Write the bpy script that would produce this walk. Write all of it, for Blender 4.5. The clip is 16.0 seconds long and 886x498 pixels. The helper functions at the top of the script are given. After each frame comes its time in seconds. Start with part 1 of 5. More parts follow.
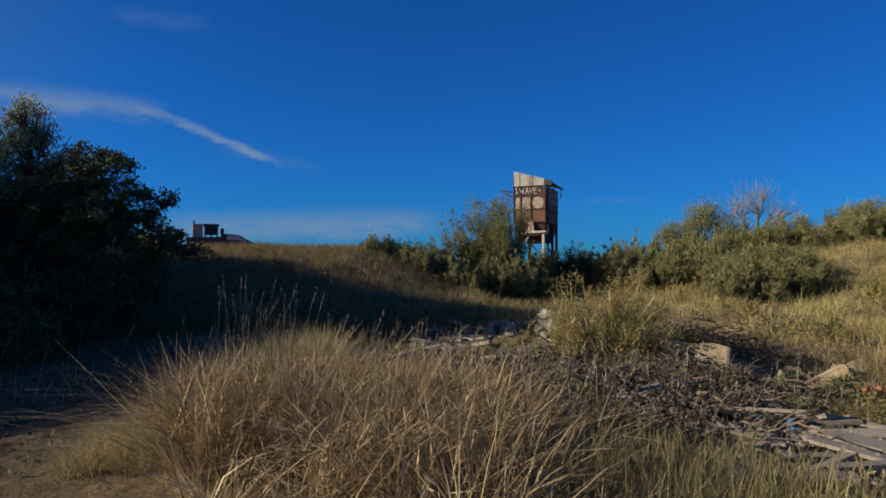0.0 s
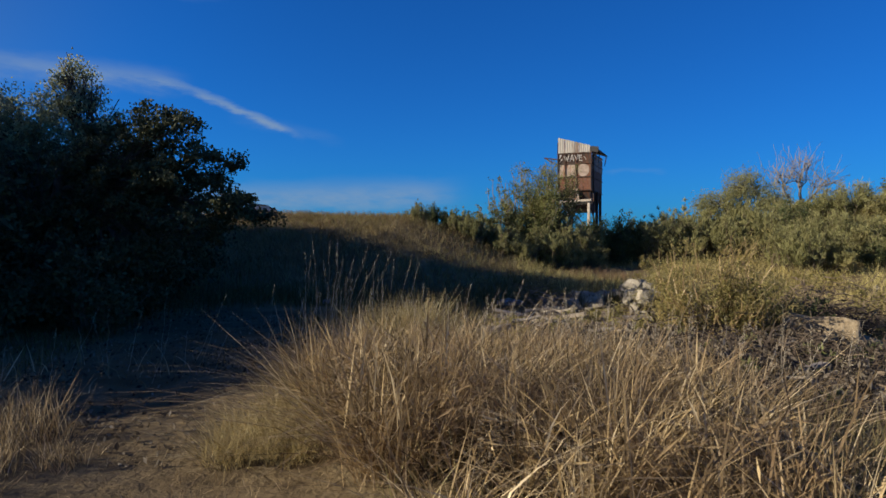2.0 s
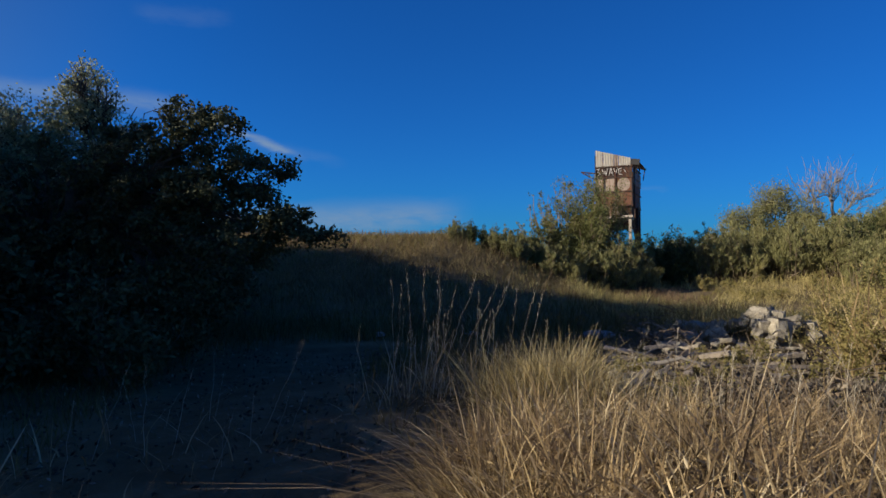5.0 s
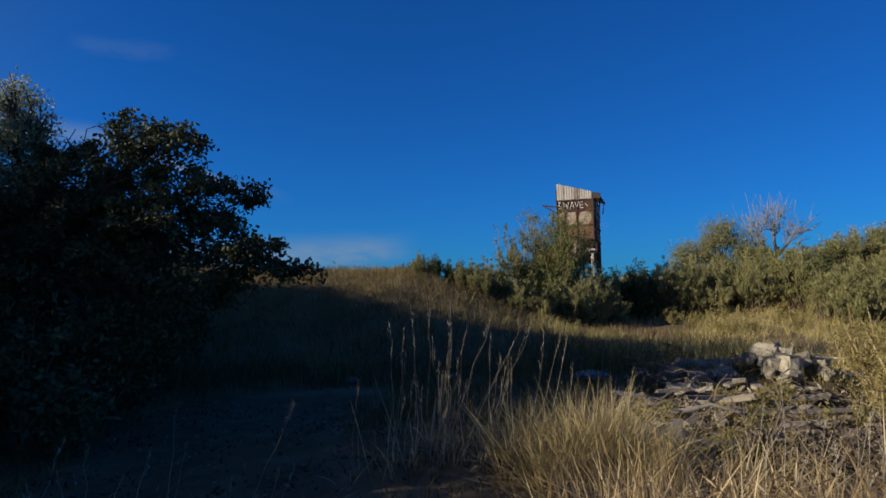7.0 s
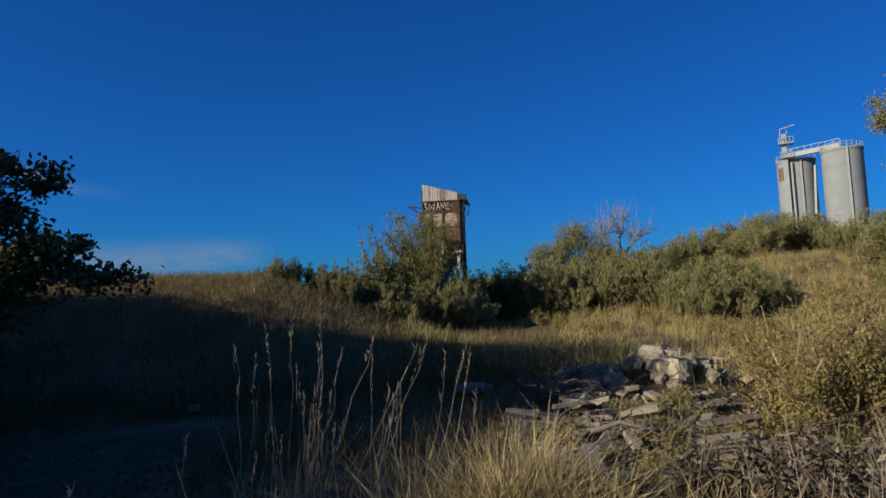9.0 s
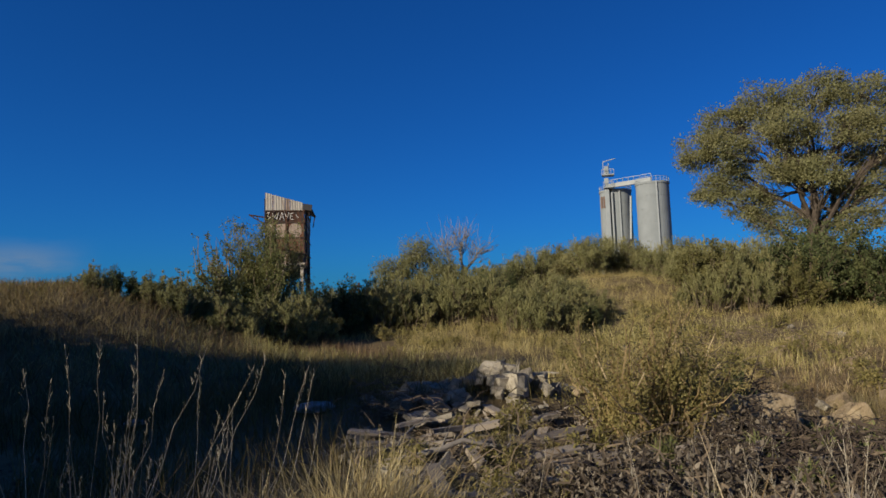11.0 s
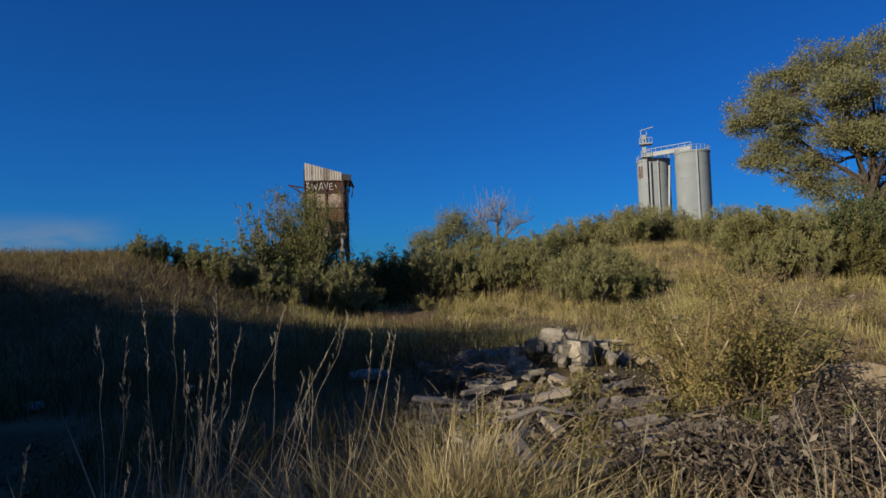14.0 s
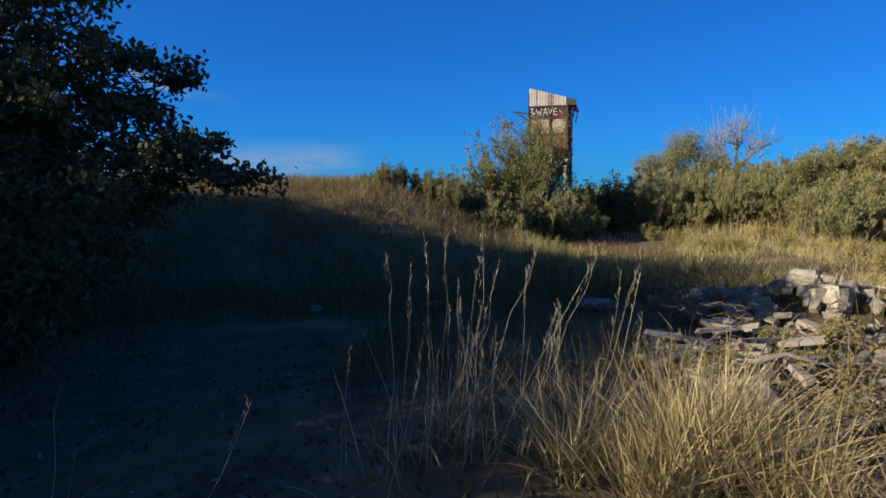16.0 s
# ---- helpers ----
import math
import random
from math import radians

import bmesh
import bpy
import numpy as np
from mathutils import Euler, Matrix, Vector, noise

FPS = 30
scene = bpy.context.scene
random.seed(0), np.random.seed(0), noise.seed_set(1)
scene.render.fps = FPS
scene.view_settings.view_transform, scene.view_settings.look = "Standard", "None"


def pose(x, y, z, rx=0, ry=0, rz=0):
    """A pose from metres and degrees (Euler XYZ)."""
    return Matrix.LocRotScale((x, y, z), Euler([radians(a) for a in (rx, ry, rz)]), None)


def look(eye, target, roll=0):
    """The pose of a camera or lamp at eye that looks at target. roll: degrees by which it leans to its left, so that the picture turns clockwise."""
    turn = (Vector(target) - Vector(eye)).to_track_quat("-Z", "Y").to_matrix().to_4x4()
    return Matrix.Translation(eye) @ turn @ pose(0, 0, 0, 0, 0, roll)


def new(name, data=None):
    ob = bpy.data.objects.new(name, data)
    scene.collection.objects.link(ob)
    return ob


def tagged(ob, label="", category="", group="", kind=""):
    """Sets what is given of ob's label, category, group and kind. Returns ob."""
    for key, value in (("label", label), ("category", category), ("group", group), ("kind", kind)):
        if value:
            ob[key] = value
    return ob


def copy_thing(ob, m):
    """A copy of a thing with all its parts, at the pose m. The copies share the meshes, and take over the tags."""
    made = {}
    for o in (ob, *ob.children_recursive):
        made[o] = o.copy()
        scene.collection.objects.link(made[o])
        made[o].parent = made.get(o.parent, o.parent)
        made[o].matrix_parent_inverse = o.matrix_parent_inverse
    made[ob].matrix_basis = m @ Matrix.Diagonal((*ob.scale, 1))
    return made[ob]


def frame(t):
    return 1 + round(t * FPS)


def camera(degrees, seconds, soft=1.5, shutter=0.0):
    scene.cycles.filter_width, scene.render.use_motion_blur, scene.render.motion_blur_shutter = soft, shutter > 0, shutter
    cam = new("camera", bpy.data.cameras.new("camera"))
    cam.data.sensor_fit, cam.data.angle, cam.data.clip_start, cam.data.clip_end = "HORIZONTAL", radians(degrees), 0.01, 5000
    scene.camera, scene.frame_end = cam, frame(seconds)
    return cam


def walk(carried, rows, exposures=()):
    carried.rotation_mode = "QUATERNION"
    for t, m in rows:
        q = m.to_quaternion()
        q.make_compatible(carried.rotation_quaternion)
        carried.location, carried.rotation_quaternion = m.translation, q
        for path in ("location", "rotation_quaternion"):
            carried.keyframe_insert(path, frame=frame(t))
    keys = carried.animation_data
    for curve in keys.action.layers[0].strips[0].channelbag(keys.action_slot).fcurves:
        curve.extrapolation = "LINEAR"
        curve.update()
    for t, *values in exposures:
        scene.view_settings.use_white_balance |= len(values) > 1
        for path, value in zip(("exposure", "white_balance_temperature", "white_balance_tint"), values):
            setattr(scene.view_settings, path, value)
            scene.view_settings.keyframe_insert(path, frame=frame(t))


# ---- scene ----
EXPOSURES = [(0, 0.25), (2.5, 0.5), (4, 0.45), (7, 0.26), (9, 0.15), (10.2, 0.05), (12.5, -0.02), (13.5, 0.0), (14.5, 0.17), (16, 0.72)]
cam = camera(71.6, 16.0, soft=1.6)
PATH = [
    (0, (0.128, -0.176, 1.51), (0.177, 1.822, 1.584), 0.0),
    (0.5, (-0.156, -0.232, 1.499), (-0.133, 1.767, 1.557), 0.4),
    (1, (-0.445, -0.078, 1.444), (-0.436, 1.921, 1.475), 0.2),
    (1.5, (-0.717, 0.261, 1.455), (-0.724, 2.261, 1.438), 0.0),
    (2, (-1.075, 0.596, 1.437), (-1.085, 2.596, 1.417), 0.1),
    (2.5, (-1.377, 0.99, 1.429), (-1.384, 2.989, 1.396), -0.1),
    (3, (-1.573, 1.365, 1.468), (-1.582, 3.364, 1.431), -0.4),
    (3.5, (-1.874, 1.648, 1.467), (-1.895, 3.648, 1.449), -0.5),
    (4, (-2.137, 1.983, 1.454), (-2.163, 3.983, 1.461), -0.5),
    (6.5, (-2.863, 3.353, 1.564), (-2.81, 5.348, 1.689), -1.1),
    (7, (-3.02, 3.605, 1.518), (-2.871, 5.593, 1.675), -1.1),
    (7.5, (-3.029, 3.999, 1.549), (-2.825, 5.982, 1.707), -1.6),
    (8, (-3.086, 4.365, 1.56), (-2.837, 6.342, 1.73), -2.0),
    (8.5, (-3.074, 4.695, 1.557), (-2.678, 6.649, 1.725), -2.2),
    (9, (-2.973, 4.926, 1.573), (-2.381, 6.831, 1.728), -2.5),
    (9.5, (-2.944, 5.051, 1.598), (-2.223, 6.91, 1.752), -2.4),
    (10, (-2.913, 5.106, 1.604), (-2.068, 6.91, 1.773), -2.2),
    (12.5, (-2.969, 5.225, 1.569), (-1.79, 6.83, 1.754), -1.4),
    (13, (-3.069, 5.44, 1.56), (-1.896, 7.048, 1.759), -1.2),
    (13.5, (-3.128, 5.579, 1.528), (-2.036, 7.245, 1.716), -1.6),
    (14, (-3.051, 5.652, 1.498), (-2.093, 7.405, 1.594), -1.9),
    (14.5, (-2.962, 5.731, 1.454), (-2.096, 7.533, 1.387), -1.9),
    (15, (-3.033, 5.735, 1.482), (-2.285, 7.585, 1.343), -1.4),
    (15.5, (-3.181, 5.631, 1.533), (-2.612, 7.543, 1.382), -1.0),
    (16, (-3.325, 5.468, 1.595), (-3.03, 7.442, 1.46), -0.6),
]
walk(cam, [(t, look(eye, target, roll)) for t, eye, target, roll in PATH], exposures=EXPOSURES)

# ---------------------------------------------------------------- sky and sun
SUN_EL, SHADOW_AZ = 20.5, 80.0           # sun height; compass bearing (from +y towards +x) in which shadows fall
to_sun = Vector((-math.sin(radians(SHADOW_AZ)) * math.cos(radians(SUN_EL)),
                 -math.cos(radians(SHADOW_AZ)) * math.cos(radians(SUN_EL)), math.sin(radians(SUN_EL))))
sun = new("sun", bpy.data.lights.new("sun", "SUN"))
sun.data.energy, sun.data.angle, sun.data.color = 5.0, radians(0.6), (1.0, 0.885, 0.71)
sun.matrix_world = look(to_sun * 100, (0, 0, 0))


class Nodes:
    """A thin helper to write node trees in few words."""

    def __init__(self, tree):
        self.tree = tree
        tree.nodes.clear()

    def add(self, kind, inputs=None, **props):
        n = self.tree.nodes.new(kind)
        if "operation" in props:
            n.operation, n.use_clamp = props["operation"], props["use_clamp"]
        if "data_type" in props:
            n.data_type, n.blend_type = props["data_type"], props["blend_type"]
        if "interpolation_type" in props:
            n.interpolation_type = props["interpolation_type"]
        if "attribute_name" in props:
            n.attribute_name = props["attribute_name"]
        for key, value in (inputs or {}).items():
            if isinstance(value, bpy.types.NodeSocket):
                self.tree.links.new(value, n.inputs[key])
            else:
                n.inputs[key].default_value = value
        return n

    def math(self, op, a, b=0.0, c=0.0, clamp=False):
        return self.add("ShaderNodeMath", {0: a, 1: b, 2: c}, operation=op, use_clamp=clamp).outputs[0]

    def mix(self, f, a, b, blend="MIX"):
        n = self.add("ShaderNodeMix", {0: f, 6: a, 7: b}, data_type="RGBA", blend_type=blend)
        return n.outputs[2]

    def noise(self, vec, scale, detail=4.0, rough=0.55):
        return self.add("ShaderNodeTexNoise", {"Vector": vec, "Scale": scale, "Detail": detail, "Roughness": rough}).outputs["Fac"]

    def remap(self, v, a, b, c=0.0, d=1.0, smooth=True):
        return self.add("ShaderNodeMapRange", {0: v, 1: a, 2: b, 3: c, 4: d},
                        interpolation_type="SMOOTHSTEP" if smooth else "LINEAR").outputs[0]

    def ramp(self, f, stops):
        n = self.add("ShaderNodeValToRGB", {0: f})
        el = n.color_ramp.elements
        while len(el) < len(stops):
            el.new(0.5)
        for e, (p, c) in zip(el, stops):
            e.position, e.color = p, (*c, 1)
        return n.outputs[0]


world = bpy.data.worlds.new("World")
scene.world = world
world.use_nodes = True
W = Nodes(world.node_tree)
sky = W.add("ShaderNodeTexSky")
sky.sky_type, sky.sun_disc = "NISHITA", False
sky.sun_elevation, sky.sun_rotation = radians(SUN_EL), radians(SHADOW_AZ + 180)
sky.air_density, sky.dust_density, sky.ozone_density = 1.0, 0.35, 3.0
way = W.add("ShaderNodeTexCoord").outputs["Generated"]
sep = W.add("ShaderNodeSeparateXYZ", {0: way}).outputs
azim = W.math("MULTIPLY", W.math("ARCTAN2", sep[0], sep[1]), 57.2958)
elev = W.math("MULTIPLY", W.math("ARCSINE", sep[2]), 57.2958)
# a deep blue sky that pales towards the sun
facing = W.add("ShaderNodeVectorMath", {0: way, 1: tuple(to_sun)})
facing.operation = "DOT_PRODUCT"
away = W.mix(W.remap(facing.outputs["Value"], -0.85, -0.1), (0.075, 0.51, 1.24, 1), (0.09, 0.605, 1.42, 1))
hue = W.mix(W.remap(facing.outputs["Value"], 0.3, 0.98), away, (0.62, 0.52, 0.46, 1))
tinted = W.mix(1.0, sky.outputs[0], hue, "MULTIPLY")
wisp = W.noise(W.add("ShaderNodeMapping", {"Vector": way, "Scale": (5, 5, 16)}).outputs[0], 3.0, 6.0, 0.62)


def streak(az0, az1, el0, el1, bow, thick, power):
    """A cirrus streak from one bearing and height to another, torn by noise."""
    f = W.remap(azim, az0, az1, smooth=False)
    line = W.math("ADD", W.math("MULTIPLY_ADD", f, el1 - el0, el0),
                  W.math("MULTIPLY", W.math("MULTIPLY", f, W.math("SUBTRACT", 1.0, f)), bow))
    off = W.math("ABSOLUTE", W.math("SUBTRACT", W.math("ADD", elev, W.math("MULTIPLY_ADD", wisp, 1.6, -0.8)), line))
    body = W.remap(off, 0.0, thick, 1.0, 0.0)
    span = (az1 - az0) * 0.22
    ends = W.math("MULTIPLY", W.remap(azim, az0, az0 + span), W.remap(azim, az1 - span, az1, 1.0, 0.0))
    return W.math("MULTIPLY", W.math("MULTIPLY", body, ends), W.math("MULTIPLY", W.remap(wisp, 0.3, 0.65, 0.45, 1.0), power))


cloud = streak(-41, -22, 12.9, 13.3, 0.9, 1.5, 0.6)
for args in ((-26.5, -12.6, 13.6, 9.1, 2.2, 0.62, 0.75), (-20, -9, 11.2, 9.0, 0.4, 0.9, 0.12), (-26, 3, 3.4, 4.6, 0.6, 2.1, 0.68), (14, 20, 6.6, 6.2, 0, 0.4, 0.13), (-28, -19, 20.6, 21.0, 0, 1.0, 0.1),
             (60, 110, 6, 9, 2, 1.5, 0.3), (-120, -70, 9, 15, 3, 2.0, 0.4)):
    cloud = W.math("ADD", cloud, streak(*args), clamp=True)
both = W.mix(cloud, tinted, (2.5, 3.7, 5.4, 1))
W.tree.links.new(W.add("ShaderNodeBackground", {"Color": both, "Strength": 0.064}).outputs[0], W.add("ShaderNodeOutputWorld").inputs[0])

# ---------------------------------------------------------------- materials


def material(name, build, rough=0.8, metal=0.0, bump=None, through_light=0.0, spec=0.3):
    """build(N, coords, random) gives the base colour; bump is (scale, height in metres)."""
    m = bpy.data.materials.new(name)
    m.use_nodes = True
    N = Nodes(m.node_tree)
    co = N.add("ShaderNodeTexCoord").outputs["Object"]
    rnd = N.add("ShaderNodeNewGeometry").outputs["Random Per Island"]
    colour = build(N, co, rnd)
    b = N.add("ShaderNodeBsdfPrincipled", {"Base Color": colour, "Metallic": metal, "Specular IOR Level": spec})
    if isinstance(rough, tuple):
        N.tree.links.new(N.remap(N.noise(co, rough[2], 3), 0.3, 0.7, rough[0], rough[1]), b.inputs["Roughness"])
    else:
        b.inputs["Roughness"].default_value = rough
    if bump:
        h = N.noise(co, bump[0], 6, 0.65)
        N.tree.links.new(N.add("ShaderNodeBump", {"Strength": 0.9, "Distance": bump[1], "Height": h}).outputs[0], b.inputs["Normal"])
    shader = b.outputs[0]
    if through_light:
        t = N.add("ShaderNodeBsdfTranslucent", {"Color": colour})
        shader = N.add("ShaderNodeMixShader", {0: through_light, 1: shader, 2: t.outputs[0]}).outputs[0]
    N.tree.links.new(shader, N.add("ShaderNodeOutputMaterial").inputs[0])
    return m


def plant(name, stops, patch=0.35, patch_colour=None, rough=0.65, through_light=0.28):
    """Leaves or blades: a colour for each one, with patches of another tone."""
    def build(N, co, rnd):
        c = N.ramp(rnd, stops)
        if patch_colour:
            c = N.mix(N.remap(N.noise(co, patch, 3), 0.42, 0.62, 0, 0.75), c, (*patch_colour, 1))
        return N.mix(1.0, c, N.ramp(N.noise(co, 1.7, 2), [(0.3, (0.7, 0.7, 0.7)), (0.7, (1.3, 1.3, 1.3))]), "MULTIPLY")
    return material(name, build, rough, through_light=through_light, spec=0.2)


def stony(name, a, b, c, scale=3.0, bump=(14, 0.02)):
    def build(N, co, rnd):
        base = N.ramp(N.noise(co, scale, 6, 0.6), [(0.3, a), (0.5, b), (0.72, c)])
        each = N.ramp(N.add("ShaderNodeObjectInfo").outputs["Random"], [(0, (0.78, 0.76, 0.74)), (1, (1.12, 1.1, 1.05))])
        speck = N.ramp(N.noise(co, scale * 14, 3), [(0.35, (0.72, 0.7, 0.66)), (0.6, (1.05, 1.05, 1.05))])
        return N.mix(1.0, N.mix(1.0, base, each, "MULTIPLY"), speck, "MULTIPLY")
    return material(name, build, 0.92, bump=bump, spec=0.2)


def wood_build(a, b, c):
    def build(N, co, rnd):
        grain = N.noise(N.add("ShaderNodeMapping", {"Vector": co, "Scale": (2, 22, 22)}).outputs[0], 2.0, 6, 0.65)
        base = N.ramp(grain, [(0.3, a), (0.5, b), (0.75, c)])
        each = N.ramp(N.add("ShaderNodeObjectInfo").outputs["Random"], [(0, (0.55, 0.53, 0.52)), (0.5, (0.95, 0.95, 0.95)), (1, (1.25, 1.2, 1.1))])
        return N.mix(1.0, base, each, "MULTIPLY")
    return build


def rusty(name, paint, rust_dark, rust_light, amount, rough=0.75, metal=0.15, streaks=(3, 3, 0.6)):
    def build(N, co, rnd):
        run = N.noise(N.add("ShaderNodeMapping", {"Vector": co, "Scale": streaks}).outputs[0], 2.2, 6, 0.65)
        fine = N.noise(co, 9, 5)
        rust = N.ramp(fine, [(0.3, rust_dark), (0.7, rust_light)])
        return N.mix(N.remap(run, amount - 0.09, amount + 0.09), (*paint, 1), rust)
    return material(name, build, (rough - 0.15, rough + 0.15, 5), metal, bump=(20, 0.004))


def plain(name, colour, rough=0.6, metal=0.0, vary=0.25, scale=4.0, bump=None):
    def build(N, co, rnd):
        lo, hi = tuple(v * (1 - vary) for v in colour), tuple(v * (1 + vary) for v in colour)
        return N.ramp(N.noise(co, scale, 6, 0.62), [(0.3, lo), (0.7, hi)])
    return material(name, build, rough, metal, bump)


STRAW = plant("dry straw", [(0, (0.07, 0.048, 0.026)), (0.35, (0.25, 0.178, 0.086)), (0.7, (0.50, 0.375, 0.195)), (1, (0.74, 0.61, 0.39))], 1.5, (0.26, 0.18, 0.10))
GOLD = plant("golden grass", [(0, (0.26, 0.195, 0.085)), (0.4, (0.44, 0.35, 0.165)), (1, (0.66, 0.56, 0.32))], 2.2, (0.34, 0.27, 0.12))
OLIVE = plant("olive dry grass", [(0, (0.13, 0.11, 0.045)), (0.5, (0.26, 0.22, 0.095)), (1, (0.42, 0.36, 0.19))], 1.2, (0.29, 0.22, 0.105))
MEADOW = plant("yellow green grass", [(0, (0.25, 0.225, 0.075)), (0.4, (0.40, 0.35, 0.125)), (0.75, (0.53, 0.46, 0.19)), (1, (0.62, 0.54, 0.28))], 0.18, (0.46, 0.37, 0.17))
REDGRASS = plant("reddish dry grass", [(0, (0.13, 0.08, 0.045)), (0.4, (0.21, 0.135, 0.075)), (0.8, (0.29, 0.205, 0.12)), (1, (0.36, 0.28, 0.17))], 0.16, (0.24, 0.195, 0.09))
HILL = plant("tan hill grass", [(0, (0.16, 0.125, 0.055)), (0.5, (0.27, 0.215, 0.10)), (1, (0.40, 0.32, 0.17))], 0.25, (0.25, 0.23, 0.085))
# grass colour with the oaks' shade darkened into it
SHADEGRASS = plant("grass darkened for shade", [(0, (0.075, 0.066, 0.022)), (0.5, (0.13, 0.108, 0.036)), (1, (0.23, 0.18, 0.07))], 0.3, (0.18, 0.125, 0.05))
BROWNBLADE = plant("dark brown blades", [(0, (0.035, 0.022, 0.014)), (0.6, (0.085, 0.055, 0.033)), (1, (0.17, 0.115, 0.07))])
SEED = plant("pale seed heads", [(0, (0.32, 0.27, 0.2)), (1, (0.62, 0.56, 0.44))])
LEAF_DEEP = plant("deep green shrub leaves", [(0, (0.05, 0.064, 0.026)), (0.5, (0.085, 0.105, 0.042)), (1, (0.14, 0.16, 0.065))], 0.8, (0.125, 0.125, 0.05), through_light=0.3)
LEAF_DARK = plant("dark oak leaves", [(0, (0.05, 0.056, 0.027)), (0.6, (0.08, 0.09, 0.042)), (1, (0.12, 0.125, 0.06))], through_light=0.12)
LEAF_PALE = plant("pale cottonwood leaves", [(0, (0.25, 0.28, 0.17)), (0.5, (0.38, 0.40, 0.25)), (1, (0.52, 0.52, 0.35))], 0.5, (0.33, 0.35, 0.19), through_light=0.45)
LEAF_SHRUB = plant("shrub leaves", [(0, (0.115, 0.13, 0.05)), (0.5, (0.18, 0.2, 0.078)), (1, (0.28, 0.29, 0.115))], 0.8, (0.25, 0.235, 0.09), through_light=0.38)
LEAF_FEATHER = plant("feathery grey green leaves", [(0, (0.135, 0.138, 0.056)), (0.5, (0.235, 0.23, 0.096)), (1, (0.34, 0.33, 0.155))], 0.5, (0.29, 0.26, 0.115))
LEAF_AUTUMN = plant("autumn leaves", [(0, (0.15, 0.14, 0.05)), (0.5, (0.20, 0.185, 0.068)), (1, (0.26, 0.23, 0.09))], 0.35, (0.16, 0.165, 0.066), through_light=0.42)
LEAF_BIG = plant("grey green yellowing leaves", [(0, (0.21, 0.21, 0.095)), (0.5, (0.29, 0.285, 0.135)), (1, (0.38, 0.35, 0.18))], 0.5, (0.26, 0.265, 0.13), through_light=0.45)
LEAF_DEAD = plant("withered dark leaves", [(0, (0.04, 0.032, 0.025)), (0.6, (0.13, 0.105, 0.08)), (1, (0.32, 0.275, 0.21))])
LEAF_WEED = plant("weed leaves", [(0, (0.2, 0.185, 0.06)), (0.5, (0.33, 0.29, 0.1)), (1, (0.46, 0.40, 0.165))], 1.6, (0.38, 0.30, 0.125), through_light=0.5)
BARK = plain("grey brown bark", (0.075, 0.06, 0.047), 0.9, vary=0.5, scale=8, bump=(18, 0.02))
BLEACHED = plain("bleached dead wood", (0.21, 0.19, 0.17), 0.85, vary=0.25, scale=6)
# stick colour darkened to include the shade inside the brush
DARKTWIG = plain("sticks darkened for shaded gaps", (0.06, 0.045, 0.034), 0.9, vary=0.45, scale=6)
TWIG = plain("dry twig", (0.15, 0.115, 0.08), 0.85, vary=0.4, scale=5)
LIMESTONE = stony("pale limestone", (0.24, 0.215, 0.175), (0.37, 0.34, 0.285), (0.48, 0.45, 0.385))
SANDSTONE = stony("tan sandstone", (0.24, 0.18, 0.11), (0.36, 0.285, 0.185), (0.46, 0.385, 0.27), 2.4)
BOARD = material("weathered board", wood_build((0.17, 0.14, 0.11), (0.30, 0.26, 0.215), (0.44, 0.39, 0.33)), 0.9, bump=(30, 0.004))
RUSTPANEL = rusty("rusted tank sheet", (0.16, 0.085, 0.06), (0.085, 0.035, 0.022), (0.24, 0.10, 0.055), 0.5)
PALEPANEL = rusty("pale painted rusting sheet", (0.42, 0.33, 0.27), (0.14, 0.055, 0.03), (0.30, 0.14, 0.08), 0.56)
ZINC = rusty("weathered zinc sheet", (0.40, 0.375, 0.335), (0.2, 0.15, 0.115), (0.34, 0.29, 0.24), 0.58, 0.65, 0.1)
ZINC_DIM = rusty("tarnished zinc sheet", (0.25, 0.21, 0.18), (0.12, 0.08, 0.06), (0.26, 0.2, 0.16), 0.55, 0.55, 0.3)
DARKSTEEL = rusty("dark rusted steel", (0.05, 0.04, 0.036), (0.05, 0.025, 0.017), (0.14, 0.065, 0.04), 0.5)
PALEWOOD = plain("whitewashed timber", (0.46, 0.40, 0.33), 0.85, vary=0.3, scale=5)
SPRAY = plain("white spray paint", (0.74, 0.71, 0.68), 0.6, vary=0.2, scale=9)
DISC = plain("faded pale paint", (0.36, 0.28, 0.23), 0.7, vary=0.35, scale=7)
SILO = plain("pale silo concrete", (0.24, 0.268, 0.285), 0.85, vary=0.12, scale=0.35)
SILO_STEEL = plain("galvanised steel", (0.285, 0.318, 0.34), 0.5, 0.0, vary=0.12, scale=0.6)
SILO_DARK = plain("silo lettering brown", (0.16, 0.10, 0.08), 0.8)
SHED = plain("dark shed sheeting", (0.05, 0.048, 0.05), 0.6, vary=0.3, scale=0.5)
SHED_PALE = plain("pale shed sheeting", (0.42, 0.40, 0.38), 0.6, vary=0.2, scale=0.5)
PLASTIC = plain("white plastic sheet", (0.26, 0.25, 0.25), 0.45, vary=0.15, scale=6, bump=(9, 0.02))
BLUE = plain("blue plastic", (0.03, 0.10, 0.26), 0.4)
MINT = plain("mint green painted sheet", (0.28, 0.42, 0.36), 0.6)
BRICKRED = plain("red clay brick", (0.36, 0.13, 0.07), 0.9, vary=0.3, scale=12, bump=(40, 0.004))

# ---------------------------------------------------------------- mesh helpers


